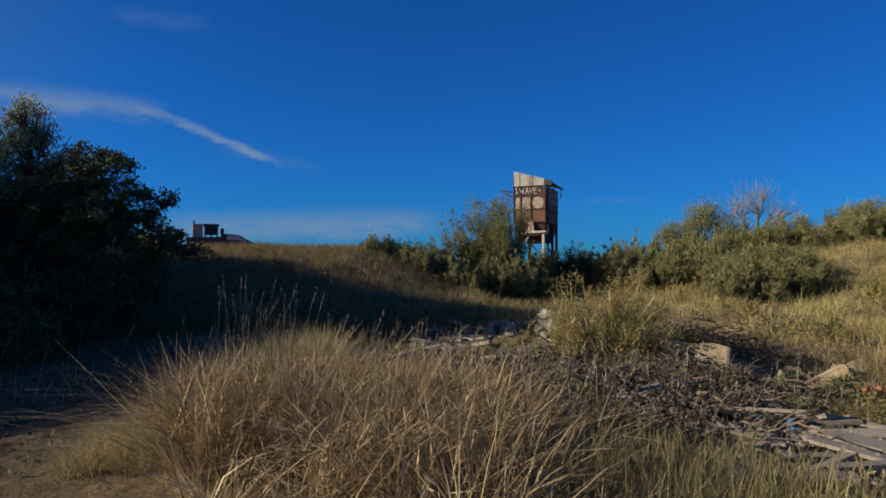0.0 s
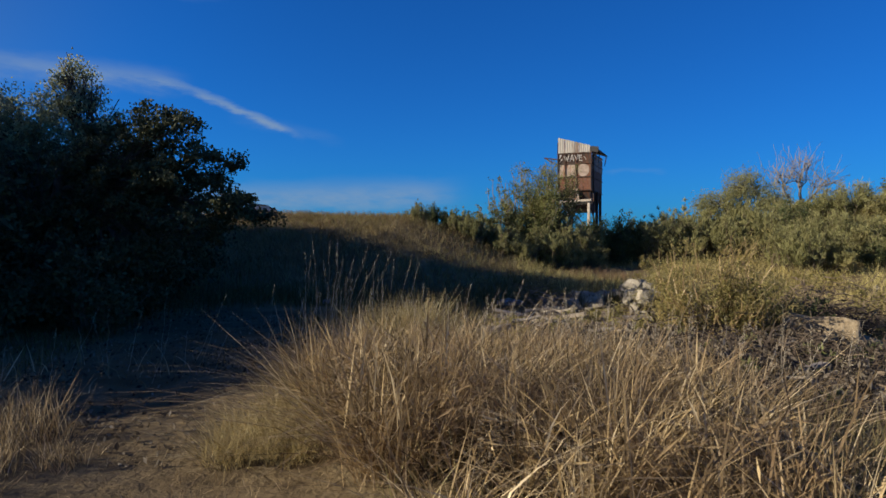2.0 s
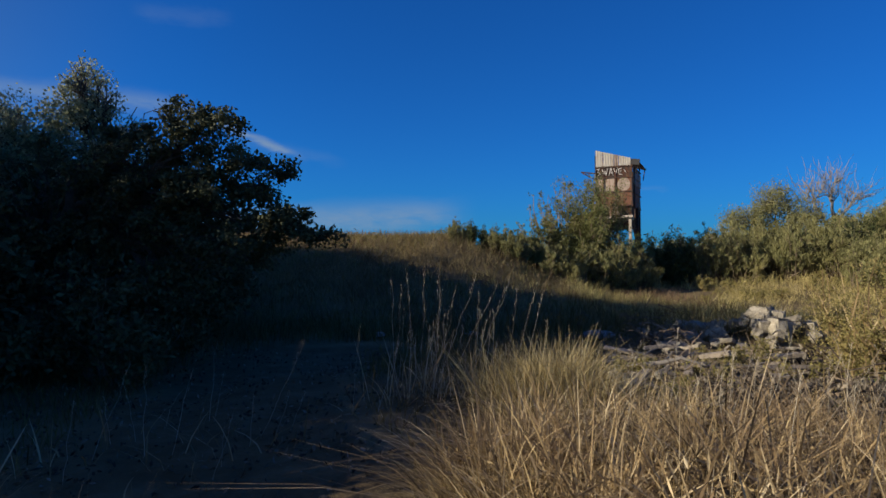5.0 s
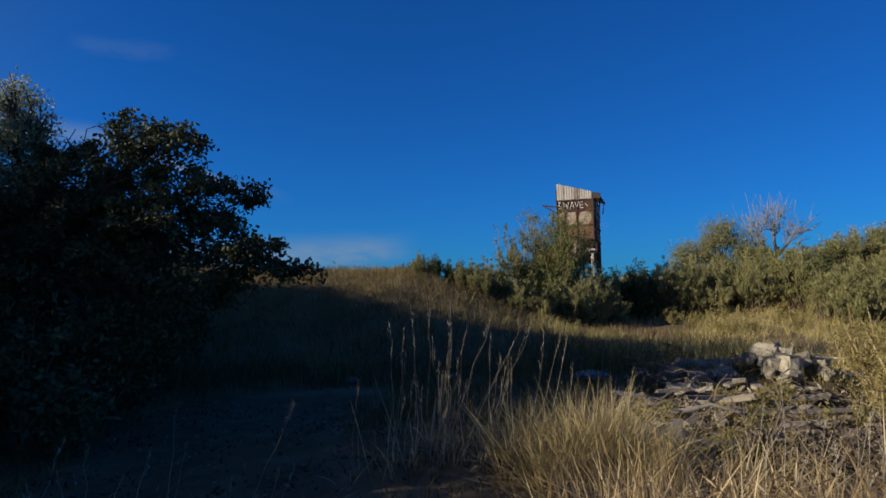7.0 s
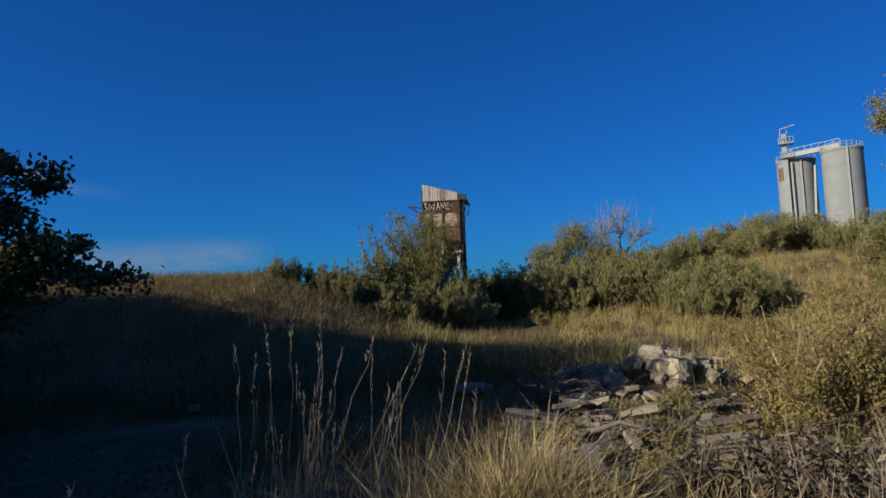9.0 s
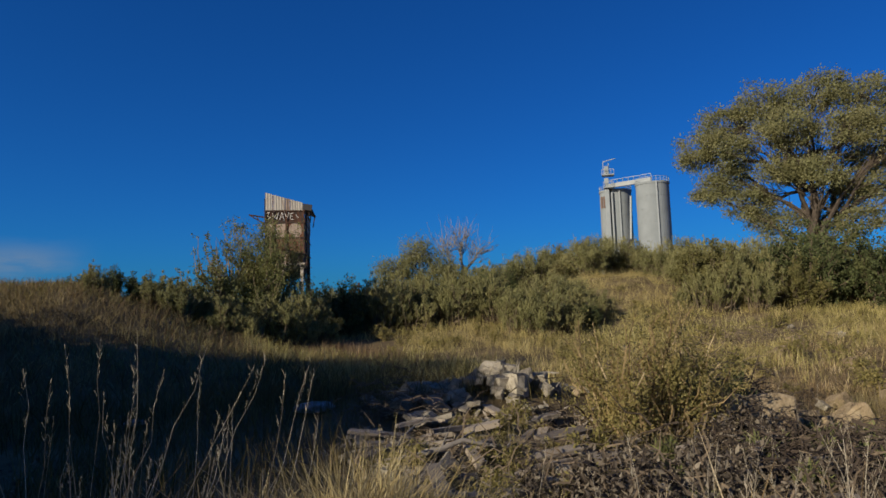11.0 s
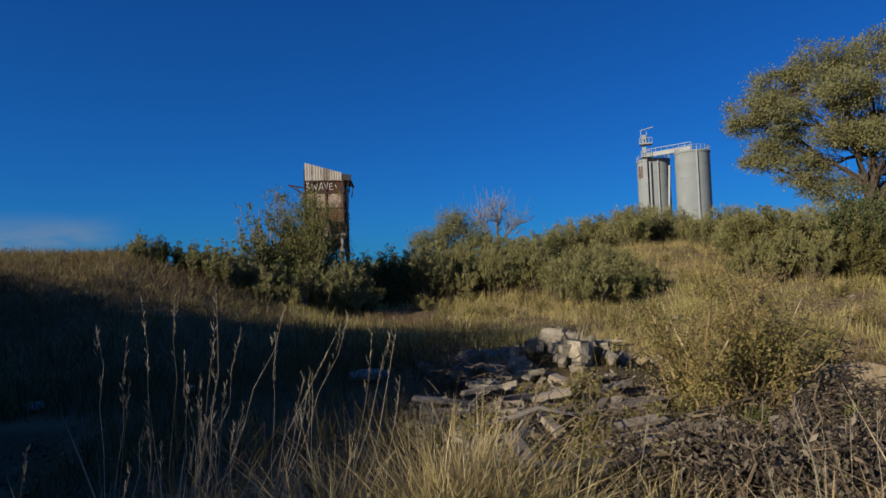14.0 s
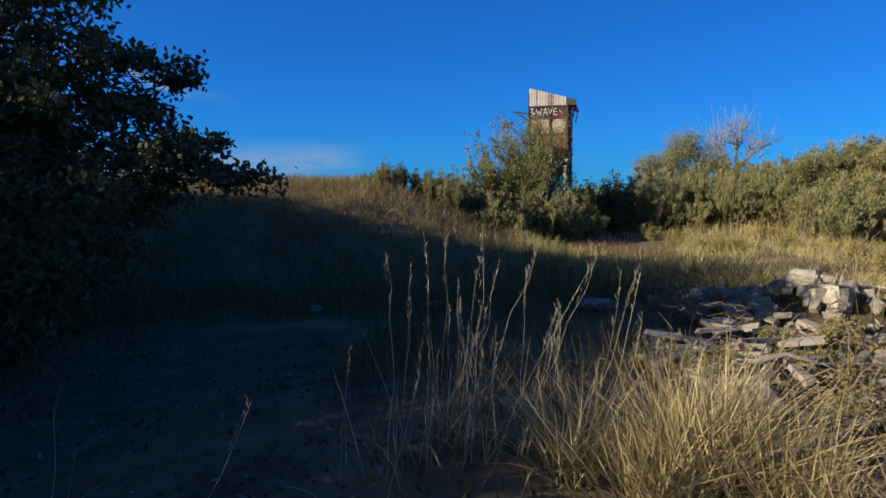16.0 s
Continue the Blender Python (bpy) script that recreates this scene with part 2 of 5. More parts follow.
def mesh_object(name, verts, faces, mat, parent=None, label="", smooth=False):
    me = bpy.data.meshes.new(name)
    me.from_pydata(verts.tolist() if isinstance(verts, np.ndarray) else verts, [],
                   faces.tolist() if isinstance(faces, np.ndarray) else faces)
    me.materials.append(mat)
    if smooth:
        me.polygons.foreach_set("use_smooth", [True] * len(me.polygons))
    me.update()
    ob = new(name, me)
    ob.parent = parent
    if label:
        tagged(ob, label=label)
    return ob


def part(name, bm, mat, parent=None, label="", smooth=False):
    me = bpy.data.meshes.new(name)
    bm.normal_update()
    bm.to_mesh(me)
    bm.free()
    me.materials.append(mat)
    if smooth:
        me.polygons.foreach_set("use_smooth", [True] * len(me.polygons))
    ob = new(name, me)
    ob.parent = parent
    if label:
        tagged(ob, label=label)
    return ob


def thing(name, m, label, category, group="", kind=""):
    ob = new(name)
    ob.empty_display_size = 0.2
    ob.matrix_basis = m
    return tagged(ob, label, category, group, kind)


def box(bm, size, m=Matrix(), bevel=0.0):
    r = bmesh.ops.create_cube(bm, size=1.0, matrix=m @ Matrix.Diagonal((*size, 1)))
    if bevel:
        edges = list({e for v in r["verts"] for e in v.link_edges})
        bmesh.ops.bevel(bm, geom=edges, offset=bevel, segments=2, affect="EDGES", profile=0.5)
    return bm


def beam(bm, a, b, w, d, bevel=0.0):
    """A squared bar from a to b."""
    a, b = Vector(a), Vector(b)
    m = Matrix.Translation((a + b) / 2) @ (b - a).to_track_quat("Z", "Y").to_matrix().to_4x4()
    return box(bm, (w, d, (b - a).length), m, bevel)


def tube(points, radii, sides, verts, faces):
    """A tapering round limb along points, added to the lists."""
    n0 = len(verts)
    pts = [Vector(p) for p in points]
    for i, p in enumerate(pts):
        d = (pts[min(i + 1, len(pts) - 1)] - pts[max(i - 1, 0)]).normalized()
        u = d.orthogonal().normalized()
        w = d.cross(u)
        for k in range(sides):
            a = 2 * math.pi * k / sides
            verts.append(tuple(p + (u * math.cos(a) + w * math.sin(a)) * radii[i]))
    for i in range(len(pts) - 1):
        for k in range(sides):
            k2 = (k + 1) % sides
            faces.append((n0 + i * sides + k, n0 + i * sides + k2, n0 + (i + 1) * sides + k2, n0 + (i + 1) * sides + k))
    faces.append(tuple(n0 + k for k in reversed(range(sides))))
    faces.append(tuple(n0 + (len(pts) - 1) * sides + k for k in range(sides)))


def bent(a, b, rng, wobble, n=5, sag=0.0):
    """A wandering line from a to b."""
    a, b = Vector(a), Vector(b)
    L = (b - a).length
    out = []
    for i in range(n + 1):
        s = i / n
        j = Vector(rng.normal(0, wobble * L, 3)) if 0 < i < n else Vector((0, 0, 0))
        out.append(a.lerp(b, s) + j + Vector((0, 0, sag * L * math.sin(math.pi * s))))
    return out


def blades(pos, height, width, rng, lean=0.35, droop=0.35, toward=None):
    """Grass blades: tapered ribbons of three pieces that bend over."""
    n = len(pos)
    az = rng.uniform(0, 2 * np.pi, n)
    if toward is not None:
        az = np.where(rng.random(n) < 0.4, toward + rng.normal(0, 0.7, n), az)
    d = np.stack([np.cos(az), np.sin(az), np.zeros(n)], 1)
    tw = az + np.pi / 2 + rng.normal(0, 0.6, n)
    side = np.stack([np.cos(tw), np.sin(tw), np.zeros(n)], 1)
    l = np.abs(rng.normal(0, lean, n))
    b = np.abs(rng.normal(0, droop, n))
    V = np.empty((n, 4, 2, 3))
    for i, (s, wd) in enumerate(((0, 0.8), (0.38, 1.0), (0.72, 0.66), (1.0, 0.08))):
        up = height * (s - 0.45 * np.minimum(b, 1.3) * s * s)
        out = height * (l * s + b * s * s)
        c = pos + d * out[:, None]
        c[:, 2] += up
        V[:, i, 0] = c - side * (width * wd / 2)[:, None]
        V[:, i, 1] = c + side * (width * wd / 2)[:, None]
    idx = np.arange(n)[:, None] * 8
    F = np.concatenate([np.concatenate([idx + 2 * i, idx + 2 * i + 1, idx + 2 * i + 3, idx + 2 * i + 2], 1) for i in range(3)])
    return V.reshape(-1, 3), F


def leaves(pos, length, width, rng, up=0.0, spread=1.0):
    """Small folded leaves, one diamond each; up bends them to stand upright."""
    n = len(pos)
    d = rng.normal(0, spread, (n, 3))
    d[:, 2] += up
    d /= np.linalg.norm(d, axis=1)[:, None] + 1e-9
    s = np.cross(d, rng.normal(0, 1, (n, 3)))
    s /= np.linalg.norm(s, axis=1)[:, None] + 1e-9
    nrm = np.cross(d, s)
    L, Wd = (length * rng.uniform(0.6, 1.3, n))[:, None], (width * rng.uniform(0.7, 1.2, n))[:, None]
    V = np.empty((n, 4, 3))
    V[:, 0] = pos
    V[:, 1] = pos + d * L * 0.45 + s * Wd / 2 + nrm * Wd * 0.15
    V[:, 2] = pos + d * L
    V[:, 3] = pos + d * L * 0.5 - s * Wd / 2 + nrm * Wd * 0.15
    return V.reshape(-1, 3), np.arange(n * 4).reshape(n, 4)


def ease(v):
    v = np.clip(v, 0, 1)
    return v * v * (3 - 2 * v)


# ---------------------------------------------------------------- the ground
TRACK = [(1.0, -8.0), (-0.6, -1.5), (-1.6, 1.5), (-3.0, 4.6), (-4.5, 8.0), (-5.0, 11.0), (-4.4, 13.0)]


def track_distance(x, y):
    """How far each place is from the middle of the dirt track."""
    best = np.full(np.shape(x), 1e9)
    for (ax, ay), (bx, by) in zip(TRACK, TRACK[1:]):
        dx, dy = bx - ax, by - ay
        s = np.clip(((x - ax) * dx + (y - ay) * dy) / (dx * dx + dy * dy), 0, 1)
        best = np.minimum(best, np.hypot(x - ax - s * dx, y - ay - s * dy))
    return best


def bump_at(x, y, cx, cy, r):
    return np.exp(-((x - cx) ** 2 + (y - cy) ** 2) / (r * r))


def ground_z(x, y):
    x, y = np.asarray(x, float), np.asarray(y, float)
    rho = np.hypot(x + 1, y - 7)
    side = ease((4.0 - x) / 7.5)
    z = 0.9 * ease((rho - 10) / 26) * (1 - 0.85 * side * ease((y - 12.0) / 8))
    z = z + 2.45 * ease((y - 15.5) / 11) * side * ease((1500 - rho) / 1400)
    z = z + 1.7 * bump_at(x, y, 22, 29, 8) + 0.8 * bump_at(x, y, 34, 36, 14)
    z = z - 0.6 * bump_at(x, y, 5.6, 8.2, 3.2) + 0.28 * bump_at(x, y, 2.6, 12.6, 1.5) + 0.12 * bump_at(x, y, -0.3, 4.8, 1.8)
    z = z + 0.035 * np.sin(1.9 * x + 0.6 * y) * np.sin(1.3 * y - 0.7 * x) + 0.05 * np.sin(0.6 * x) * np.sin(0.45 * y + 1)
    return z - 0.06 * ease((1.25 - track_distance(x, y)) / 0.6)


def zat(x, y):
    return float(ground_z(x, y))


def spaced(lo, hi, centre, n):
    """Grid lines, close together near the walk and wide apart towards the horizon."""
    k = 6.2
    u = np.linspace(-1, 1, n)
    reach = np.where(u < 0, centre - lo, hi - centre)
    return centre + np.sign(u) * reach * np.sinh(np.abs(u) * k) / np.sinh(k)


def make_ground():
    gx, gy = spaced(-1800, 1800, 0.5, 260), spaced(-1800, 1800, 9.5, 260)
    X, Y = np.meshgrid(gx, gy)
    rng = np.random.default_rng(3)
    Z = ground_z(X, Y) + np.where(np.hypot(X, Y - 8) < 14, rng.normal(0, 0.008, X.shape), 0)
    n = len(gx)
    i, j = np.meshgrid(np.arange(n - 1), np.arange(n - 1))
    a = (j * n + i).ravel()
    ob = mesh_object("ground", np.stack([X, Y, Z], -1).reshape(-1, 3), np.stack([a, a + 1, a + n + 1, a + n], 1), GROUND, smooth=True)
    dirt = ob.data.attributes.new("dirt", "FLOAT", "POINT")
    dirt.data.foreach_set("value", np.maximum(ease((1.45 - track_distance(X, Y)) / 0.9), 0.8 * np.exp(-((X - 4.9) / 2.3) ** 2 - ((Y - 24.0) / 2.0) ** 2)).ravel().astype(np.float32))
    tagged(ob, "dry sandy soil with a bare dirt track through it", "ground", kind="structure")


def ground_build(N, co, rnd):
    soil = N.ramp(N.noise(co, 0.8, 8, 0.62), [(0.3, (0.10, 0.074, 0.04)), (0.5, (0.17, 0.128, 0.07)), (0.7, (0.25, 0.195, 0.115))])
    sand = N.ramp(N.noise(co, 2.3, 8, 0.65), [(0.3, (0.09, 0.064, 0.034)), (0.55, (0.145, 0.107, 0.06)), (0.75, (0.21, 0.165, 0.10))])
    edge = N.math("ADD", N.add("ShaderNodeAttribute", attribute_name="dirt").outputs["Fac"], N.math("MULTIPLY_ADD", N.noise(co, 1.6, 5), 0.9, -0.45))
    return N.mix(N.remap(edge, 0.3, 0.62), soil, sand)


GROUND = material("soil and sand", ground_build, 0.95, bump=(5, 0.06), spec=0.15)
make_ground()

# ---------------------------------------------------------------- trees and shrubs


def polar(az, d):
    """A place at a compass bearing and distance from where the walk ends."""
    return -3.0 + d * math.sin(radians(az)), 5.2 + d * math.cos(radians(az))


def tree(name, x, y, trunk, blobs, leaf, leaf_mat, bark, label, category="tree", seed=1, per=60, clump=0.45, bare=0.0, up=0.0, turn=0.0, along=0.55, stout=0.5):
    """A tree: trunk = (height, radius, lean x, lean y); blobs = crown masses (x, y, z, rx, ry, rz, clumps) about its foot."""
    rng = np.random.default_rng(seed)
    ob = thing(name, pose(x, y, zat(x, y) - 0.05, 0, 0, turn), label, category)
    h, r, lx, ly = trunk
    v, f = [], []
    stem = bent((0, 0, -0.1), (lx, ly, h), rng, 0.035, 6)
    tube(stem, [r * (1.25 if i == 0 else 1 - 0.6 * i / 6) for i in range(7)], 9, v, f)
    mesh_object("trunk", v, f, bark, ob, smooth=True)
    spots = []
    for bx, by, bz, rx, ry, rz, n in blobs:
        v, f = [], []
        foot = stem[int(rng.integers(2, 7))]
        mid = Vector((bx, by, bz - 0.25 * rz))
        limb = bent(foot, mid, rng, 0.028, 6, 0.05)
        r0 = r * stout * (1 if n > 12 else 0.64)
        tube(limb, [r0 * (1 - 0.72 * i / 6) for i in range(7)], 6, v, f)
        for _ in range(n):
            d = rng.normal(0, 1, 3)
            d /= np.linalg.norm(d)
            k = rng.uniform(0.35, 1.0) ** 0.5 * rng.uniform(0.8, 1.12)
            tip = Vector((bx + d[0] * rx * k, by + d[1] * ry * k, max(bz + d[2] * rz * k, 0.25)))
            start = limb[int(rng.integers(2, 7))]
            twig = bent(start, tip, rng, 0.07, 4, 0.04)
            tube(twig, [max(r0 * 0.26 * (1 - 0.8 * i / 4), 0.006) for i in range(5)], 4, v, f)
            if rng.random() >= bare:
                spots.append((tip, start))
            elif bare:
                for _ in range(3):
                    q = tip + Vector(rng.normal(0, clump * 1.3, 3)) + Vector((0, 0, clump))
                    tube(bent(twig[2], q, rng, 0.08, 3), [0.035, 0.025, 0.018, 0.01], 3, v, f)
        mesh_object("limb", v, f, bark, ob)
    if spots:
        pts = []
        for tip, start in spots:
            m = int(per * rng.uniform(0.5, 1.4))
            p = np.clip(rng.normal(0, 1, (m, 3)), -1.9, 1.9) * clump * rng.uniform(0.6, 1.2) * np.array((1, 1, 0.72))
            s = rng.random(m)[:, None] ** 2 * along
            pts.append(np.array(tip) + p + (np.array(start) - np.array(tip)) * s)
        pts = np.concatenate(pts)
        V, F = leaves(pts, leaf[0], leaf[1], rng, up)
        tagged(mesh_object("crown", V, F, leaf_mat, ob), kind="stuff")
    return ob


def shrub(name, x, y, size, stems, leaf, leaf_mat, label, category="shrub", seed=1, per=90, up=0.4, tuft=0.14, flare=0.5, bark=None, low=0.25, group="", toward=None):
    """A many-stemmed bush: size = (width, depth, height); its leaves sit in sprays along the stems. toward: the angle its stems arch to."""
    rng = np.random.default_rng(seed)
    ob = thing(name, pose(x, y, zat(x, y) - 0.03), label, category, group)
    v, f, pts = [], [], []
    lobes = [(rng.uniform(0, 6.283) if toward is None else toward + rng.normal(0, 0.5), rng.uniform(0.1, 0.8) ** 0.7, rng.uniform(0.55, 1.1)) for _ in range(max(5, stems // 9))]
    for k in range(stems):
        la, lq, lh = lobes[k % len(lobes)]
        cx, cy = math.cos(la) * lq + rng.normal(0, 0.17), math.sin(la) * lq + rng.normal(0, 0.17)
        q = min(math.hypot(cx, cy), 1.1)
        hz = size[2] * (1 - 0.38 * q * q) * lh * rng.uniform(0.65, 1.08)
        top = Vector((cx * size[0] / 2, cy * size[1] / 2, hz))
        foot = Vector((top.x * flare * rng.uniform(0.2, 0.7), top.y * flare * rng.uniform(0.2, 0.7), -0.05))
        line = bent(foot, top, rng, 0.05, 5, 0.02)
        r0 = 0.006 + 0.008 * size[2]
        tube(line, [r0 * (1 - 0.8 * i / 5) for i in range(6)], 3, v, f)
        P = np.array(line)
        outward = np.array((cx, cy, 0.25)) / (q + 0.3)
        sprays = max(4, per // 15)
        for s in low + (1 - low) * rng.random(sprays) ** 0.75:
            i = min(int(s * 5), 4)
            base = P[i] + (P[i + 1] - P[i]) * (s * 5 - i)
            d = outward * 0.5 + rng.normal(0, 0.6, 3) + np.array((0, 0, 0.25 + 0.3 * up))
            d *= tuft * rng.uniform(0.9, 2.5) / (np.linalg.norm(d) + 1e-6)
            m = max(3, int(per / sprays * rng.uniform(0.6, 1.4)))
            pts.append(base + d * rng.random(m)[:, None] ** 0.8 + rng.normal(0, 1, (m, 3)) * tuft * 0.3)
    tagged(mesh_object("branchwork", v, f, bark or TWIG, ob), kind="stuff")
    pts = np.concatenate(pts)
    pts[:, 2] = np.maximum(pts[:, 2], 0.02)
    V, F = leaves(pts, leaf[0], leaf[1], rng, up)
    tagged(mesh_object("foliage", V, F, leaf_mat, ob), kind="stuff")
    return ob


def again(ob, x, y, turn=0, scale=1.0, tall=1.0):
    return copy_thing(ob, pose(x, y, zat(x, y) - 0.03, 0, 0, turn) @ Matrix.Diagonal((scale, scale, scale * tall, 1)))


# the shaded thicket beside the track; outer oaks are unseen, added to cast shade
tree("oak_tree", -8.6, 12.0, (3.0, 0.17, 0.5, -0.3),
     [(-0.2, 0, 2.5, 1.7, 2.0, 1.0, 110), (1.4, -0.2, 3.1, 0.85, 0.8, 0.6, 44), (2.5, -0.5, 3.5, 0.72, 0.75, 0.5, 34), (3.35, -0.4, 2.8, 0.62, 0.6, 0.42, 27), (3.7, -0.5, 2.25, 0.62, 0.55, 0.3, 20), (4.3, -0.6, 1.93, 0.36, 0.3, 0.06, 6),
      (-1.8, -1.2, 1.7, 2.0, 2.0, 1.1, 80), (0.2, -0.8, 1.1, 2.0, 1.8, 1.0, 80), (1.8, -0.2, 2.3, 1.1, 1.0, 0.8, 70), (2.6, -0.5, 2.5, 0.8, 0.65, 0.5, 34), (2.9, -0.6, 1.7, 0.9, 0.7, 0.45, 28), (2.1, -0.6, 1.0, 1.0, 0.9, 0.7, 44)],
     (0.072, 0.046), LEAF_DARK, BARK, "dark spreading oak in deep shade beside the dirt track", seed=11, per=105, clump=0.088, along=0.1, stout=0.3)
tree("oak_tree", -11.8, 8.0, (2.6, 0.15, 0.2, 0.3),
     [(0, 0, 2.8, 2.4, 2.6, 1.7, 44), (1.6, -1.4, 1.9, 1.7, 1.7, 1.4, 28), (1.8, 1.2, 2.1, 1.7, 1.7, 1.4, 28), (-1.6, 0.4, 2.4, 1.8, 1.8, 1.4, 24)],
     (0.10, 0.07), LEAF_DARK, BARK, "dark low oak at the shaded edge of the track", seed=12, per=240, clump=0.32)
tree("oak_tree", -10.4, 5.9, (2.0, 0.11, 0.2, 0.1),
     [(0, 0, 2.0, 1.8, 1.4, 1.1, 52), (1.2, 0.6, 1.3, 1.5, 1.2, 0.9, 36), (-1.2, -0.4, 1.6, 1.5, 1.2, 1.0, 30)],
     (0.10, 0.07), LEAF_DARK, BARK, "dark low oak at the shaded edge of the track", seed=13, per=260, clump=0.3)
tree("oak_tree", -15.6, 13.6, (3.6, 0.2, 0.3, 0.2),
     [(0, 0, 3.6, 2.8, 2.8, 1.9, 46), (1.8, -1.2, 2.2, 2.0, 2.0, 1.6, 30), (2.0, 1.6, 2.4, 2.0, 2.0, 1.6, 30), (-1.8, 0.4, 3.0, 2.2, 2.2, 1.6, 26)],
     (0.10, 0.07), LEAF_DARK, BARK, "dark oak in the thicket beside the track", seed=14, per=230, clump=0.36)
tree("cottonwood_tree", -11.7, 17.6, (4.6, 0.13, 0.4, -0.2),
     [(0.35, 0, 5.6, 0.62, 0.7, 0.85, 40), (0.6, 0, 4.6, 1.05, 0.9, 0.8, 50), (-0.8, -0.2, 4.7, 0.9, 1.0, 0.9, 36), (1.5, 0, 3.9, 1.0, 1.0, 0.8, 44), (0.2, 0.2, 3.6, 1.3, 1.2, 0.9, 50), (-2.2, 0, 4.6, 0.9, 0.9, 1.0, 26), (-3.3, 0.4, 3.8, 1.3, 1.3, 1.2, 44), (2.1, 0.3, 3.1, 1.1, 1.0, 0.8, 36), (-1.2, 0.2, 3.4, 1.2, 1.2, 0.9, 40)],
     (0.085, 0.06), LEAF_PALE, BARK, "thin sunlit cottonwood with pale leaves above the thicket", seed=15, per=80, clump=0.16, bare=0.15, along=0.15, stout=0.35)
caster_oak = tree("oak_tree", -18.0, 17.6, (3.8, 0.2, 0.3, 0.2),
     [(0, 0, 4.2, 3.2, 3.0, 1.9, 60), (2.2, -1.2, 2.6, 2.4, 2.2, 1.6, 40), (2.0, 2.2, 2.8, 2.4, 2.4, 1.7, 40), (-1.8, 0.4, 3.4, 2.4, 2.4, 1.6, 30)],
     (0.19, 0.125), LEAF_DARK, BARK, "dark oak in the thicket beside the track", seed=17, per=95, clump=0.42)
tree("oak_tree", -9.8, 15.4, (2.4, 0.16, 0.2, -0.2),
     [(0, 0, 2.2, 2.0, 1.7, 0.9, 56), (1.5, 0.4, 1.7, 1.5, 1.4, 0.9, 34), (-1.5, 0.2, 2.0, 1.6, 1.5, 0.9, 30)],
     (0.11, 0.075), LEAF_DARK, BARK, "dark oak in the thicket beside the track", seed=18, per=210, clump=0.26)
tree("oak_tree", -15.2, 16.8, (3.6, 0.18, 0.2, -0.2),
     [(0, 0, 2.6, 2.3, 2.0, 1.1, 56), (1.4, 0.2, 1.8, 1.8, 1.8, 1.2, 36), (-1.5, 0.2, 2.2, 2.0, 2.0, 1.2, 30)],
     (0.12, 0.08), LEAF_DARK, BARK, "dark oak in the thicket beside the track", seed=19, per=220, clump=0.36)
tree("cottonwood_tree", -16.4, 18.9, (3.6, 0.18, 0.2, -0.2),
     [(0, 0, 4.2, 2.3, 2.2, 1.7, 56), (1.4, 0.6, 3.2, 2.0, 2.0, 1.5, 40), (-1.5, 0.4, 3.6, 2.0, 2.0, 1.5, 30), (0.6, -1.6, 3.4, 1.8, 1.6, 1.4, 30), (0.4, 0.3, 2.0, 2.2, 2.2, 1.3, 36)],
     (0.12, 0.085), LEAF_PALE, BARK, "sunlit cottonwood with yellowing leaves behind the thicket", seed=20, per=190, clump=0.36)
# oak copies, mostly out of view, stretched to throw shade over slope and rubble
for px, py, tn, sc, tl in ((-14.0, 20.2, 70, 0.74, 1.0), (-17.6, 19.4, 120, 0.97, 1.2), (-19.6, 3.4, 40, 0.95, 1), (-20.4, 7.0, 150, 1.0, 1), (-20.2, 9.8, 260, 1.05, 1.3), (-20.5, 12.2, 10, 1.15, 1.52), (-20.0, 13.2, 100, 1.12, 1.6), (-20.0, 15.0, 30, 0.95, 1.15), (-20.5, 16.8, 200, 0.95, 1.1)):
    again(caster_oak, px, py, tn, sc, tl)
thicket = shrub("thicket_shrub", -6.9, 10.6, (2.6, 2.2, 1.7), 34, (0.09, 0.05), LEAF_DARK, "dense dark shrub in the shade of the oaks", seed=16, per=120, tuft=0.22, group="shaded thicket")
for px, py, tn, sc in ((-8.6, 9.6, 60, 1.1), (-7.0, 12.4, 140, 0.95), (-9.4, 7.4, 200, 1.15), (-8.2, 15.0, 20, 1.2), (-10.6, 12.0, 250, 1.2), (-10.8, 17.0, 90, 1.3), (-9.6, 13.8, 10, 2.3), (-11.0, 10.2, 70, 2.0), (-9.9, 5.6, 130, 1.7), (-9.6, 8.6, 190, 1.7), (-12.2, 16.6, 230, 1.7), (-13.6, 17.2, 280, 1.7), (-13.0, 12.4, 330, 2.1), (-12.8, 7.4, 20, 1.9), (-11.6, 5.9, 45, 1.3), (-12.6, 14.4, 100, 2.3), (-14.4, 15.4, 160, 2.6), (-9.0, 16.6, 30, 1.7), (-8.9, 14.3, 215, 1.8), (-10.6, 17.0, 120, 1.6), (-8.2, 12.9, 300, 2.0)):
    again(thicket, px, py, tn, sc)

# extra thicket shrubs, added to cast shade on the slope
for px, py, tn, sc, tl in ((-10.6, 11.4, 20, 1.9, 1.2), (-10.8, 14.0, 110, 1.8, 1.0), (-11.0, 18.2, 290, 1.5, 1.0), (-11.2, 19.4, 50, 1.4, 0.8)):
    again(thicket, px, py, tn, sc, tl)

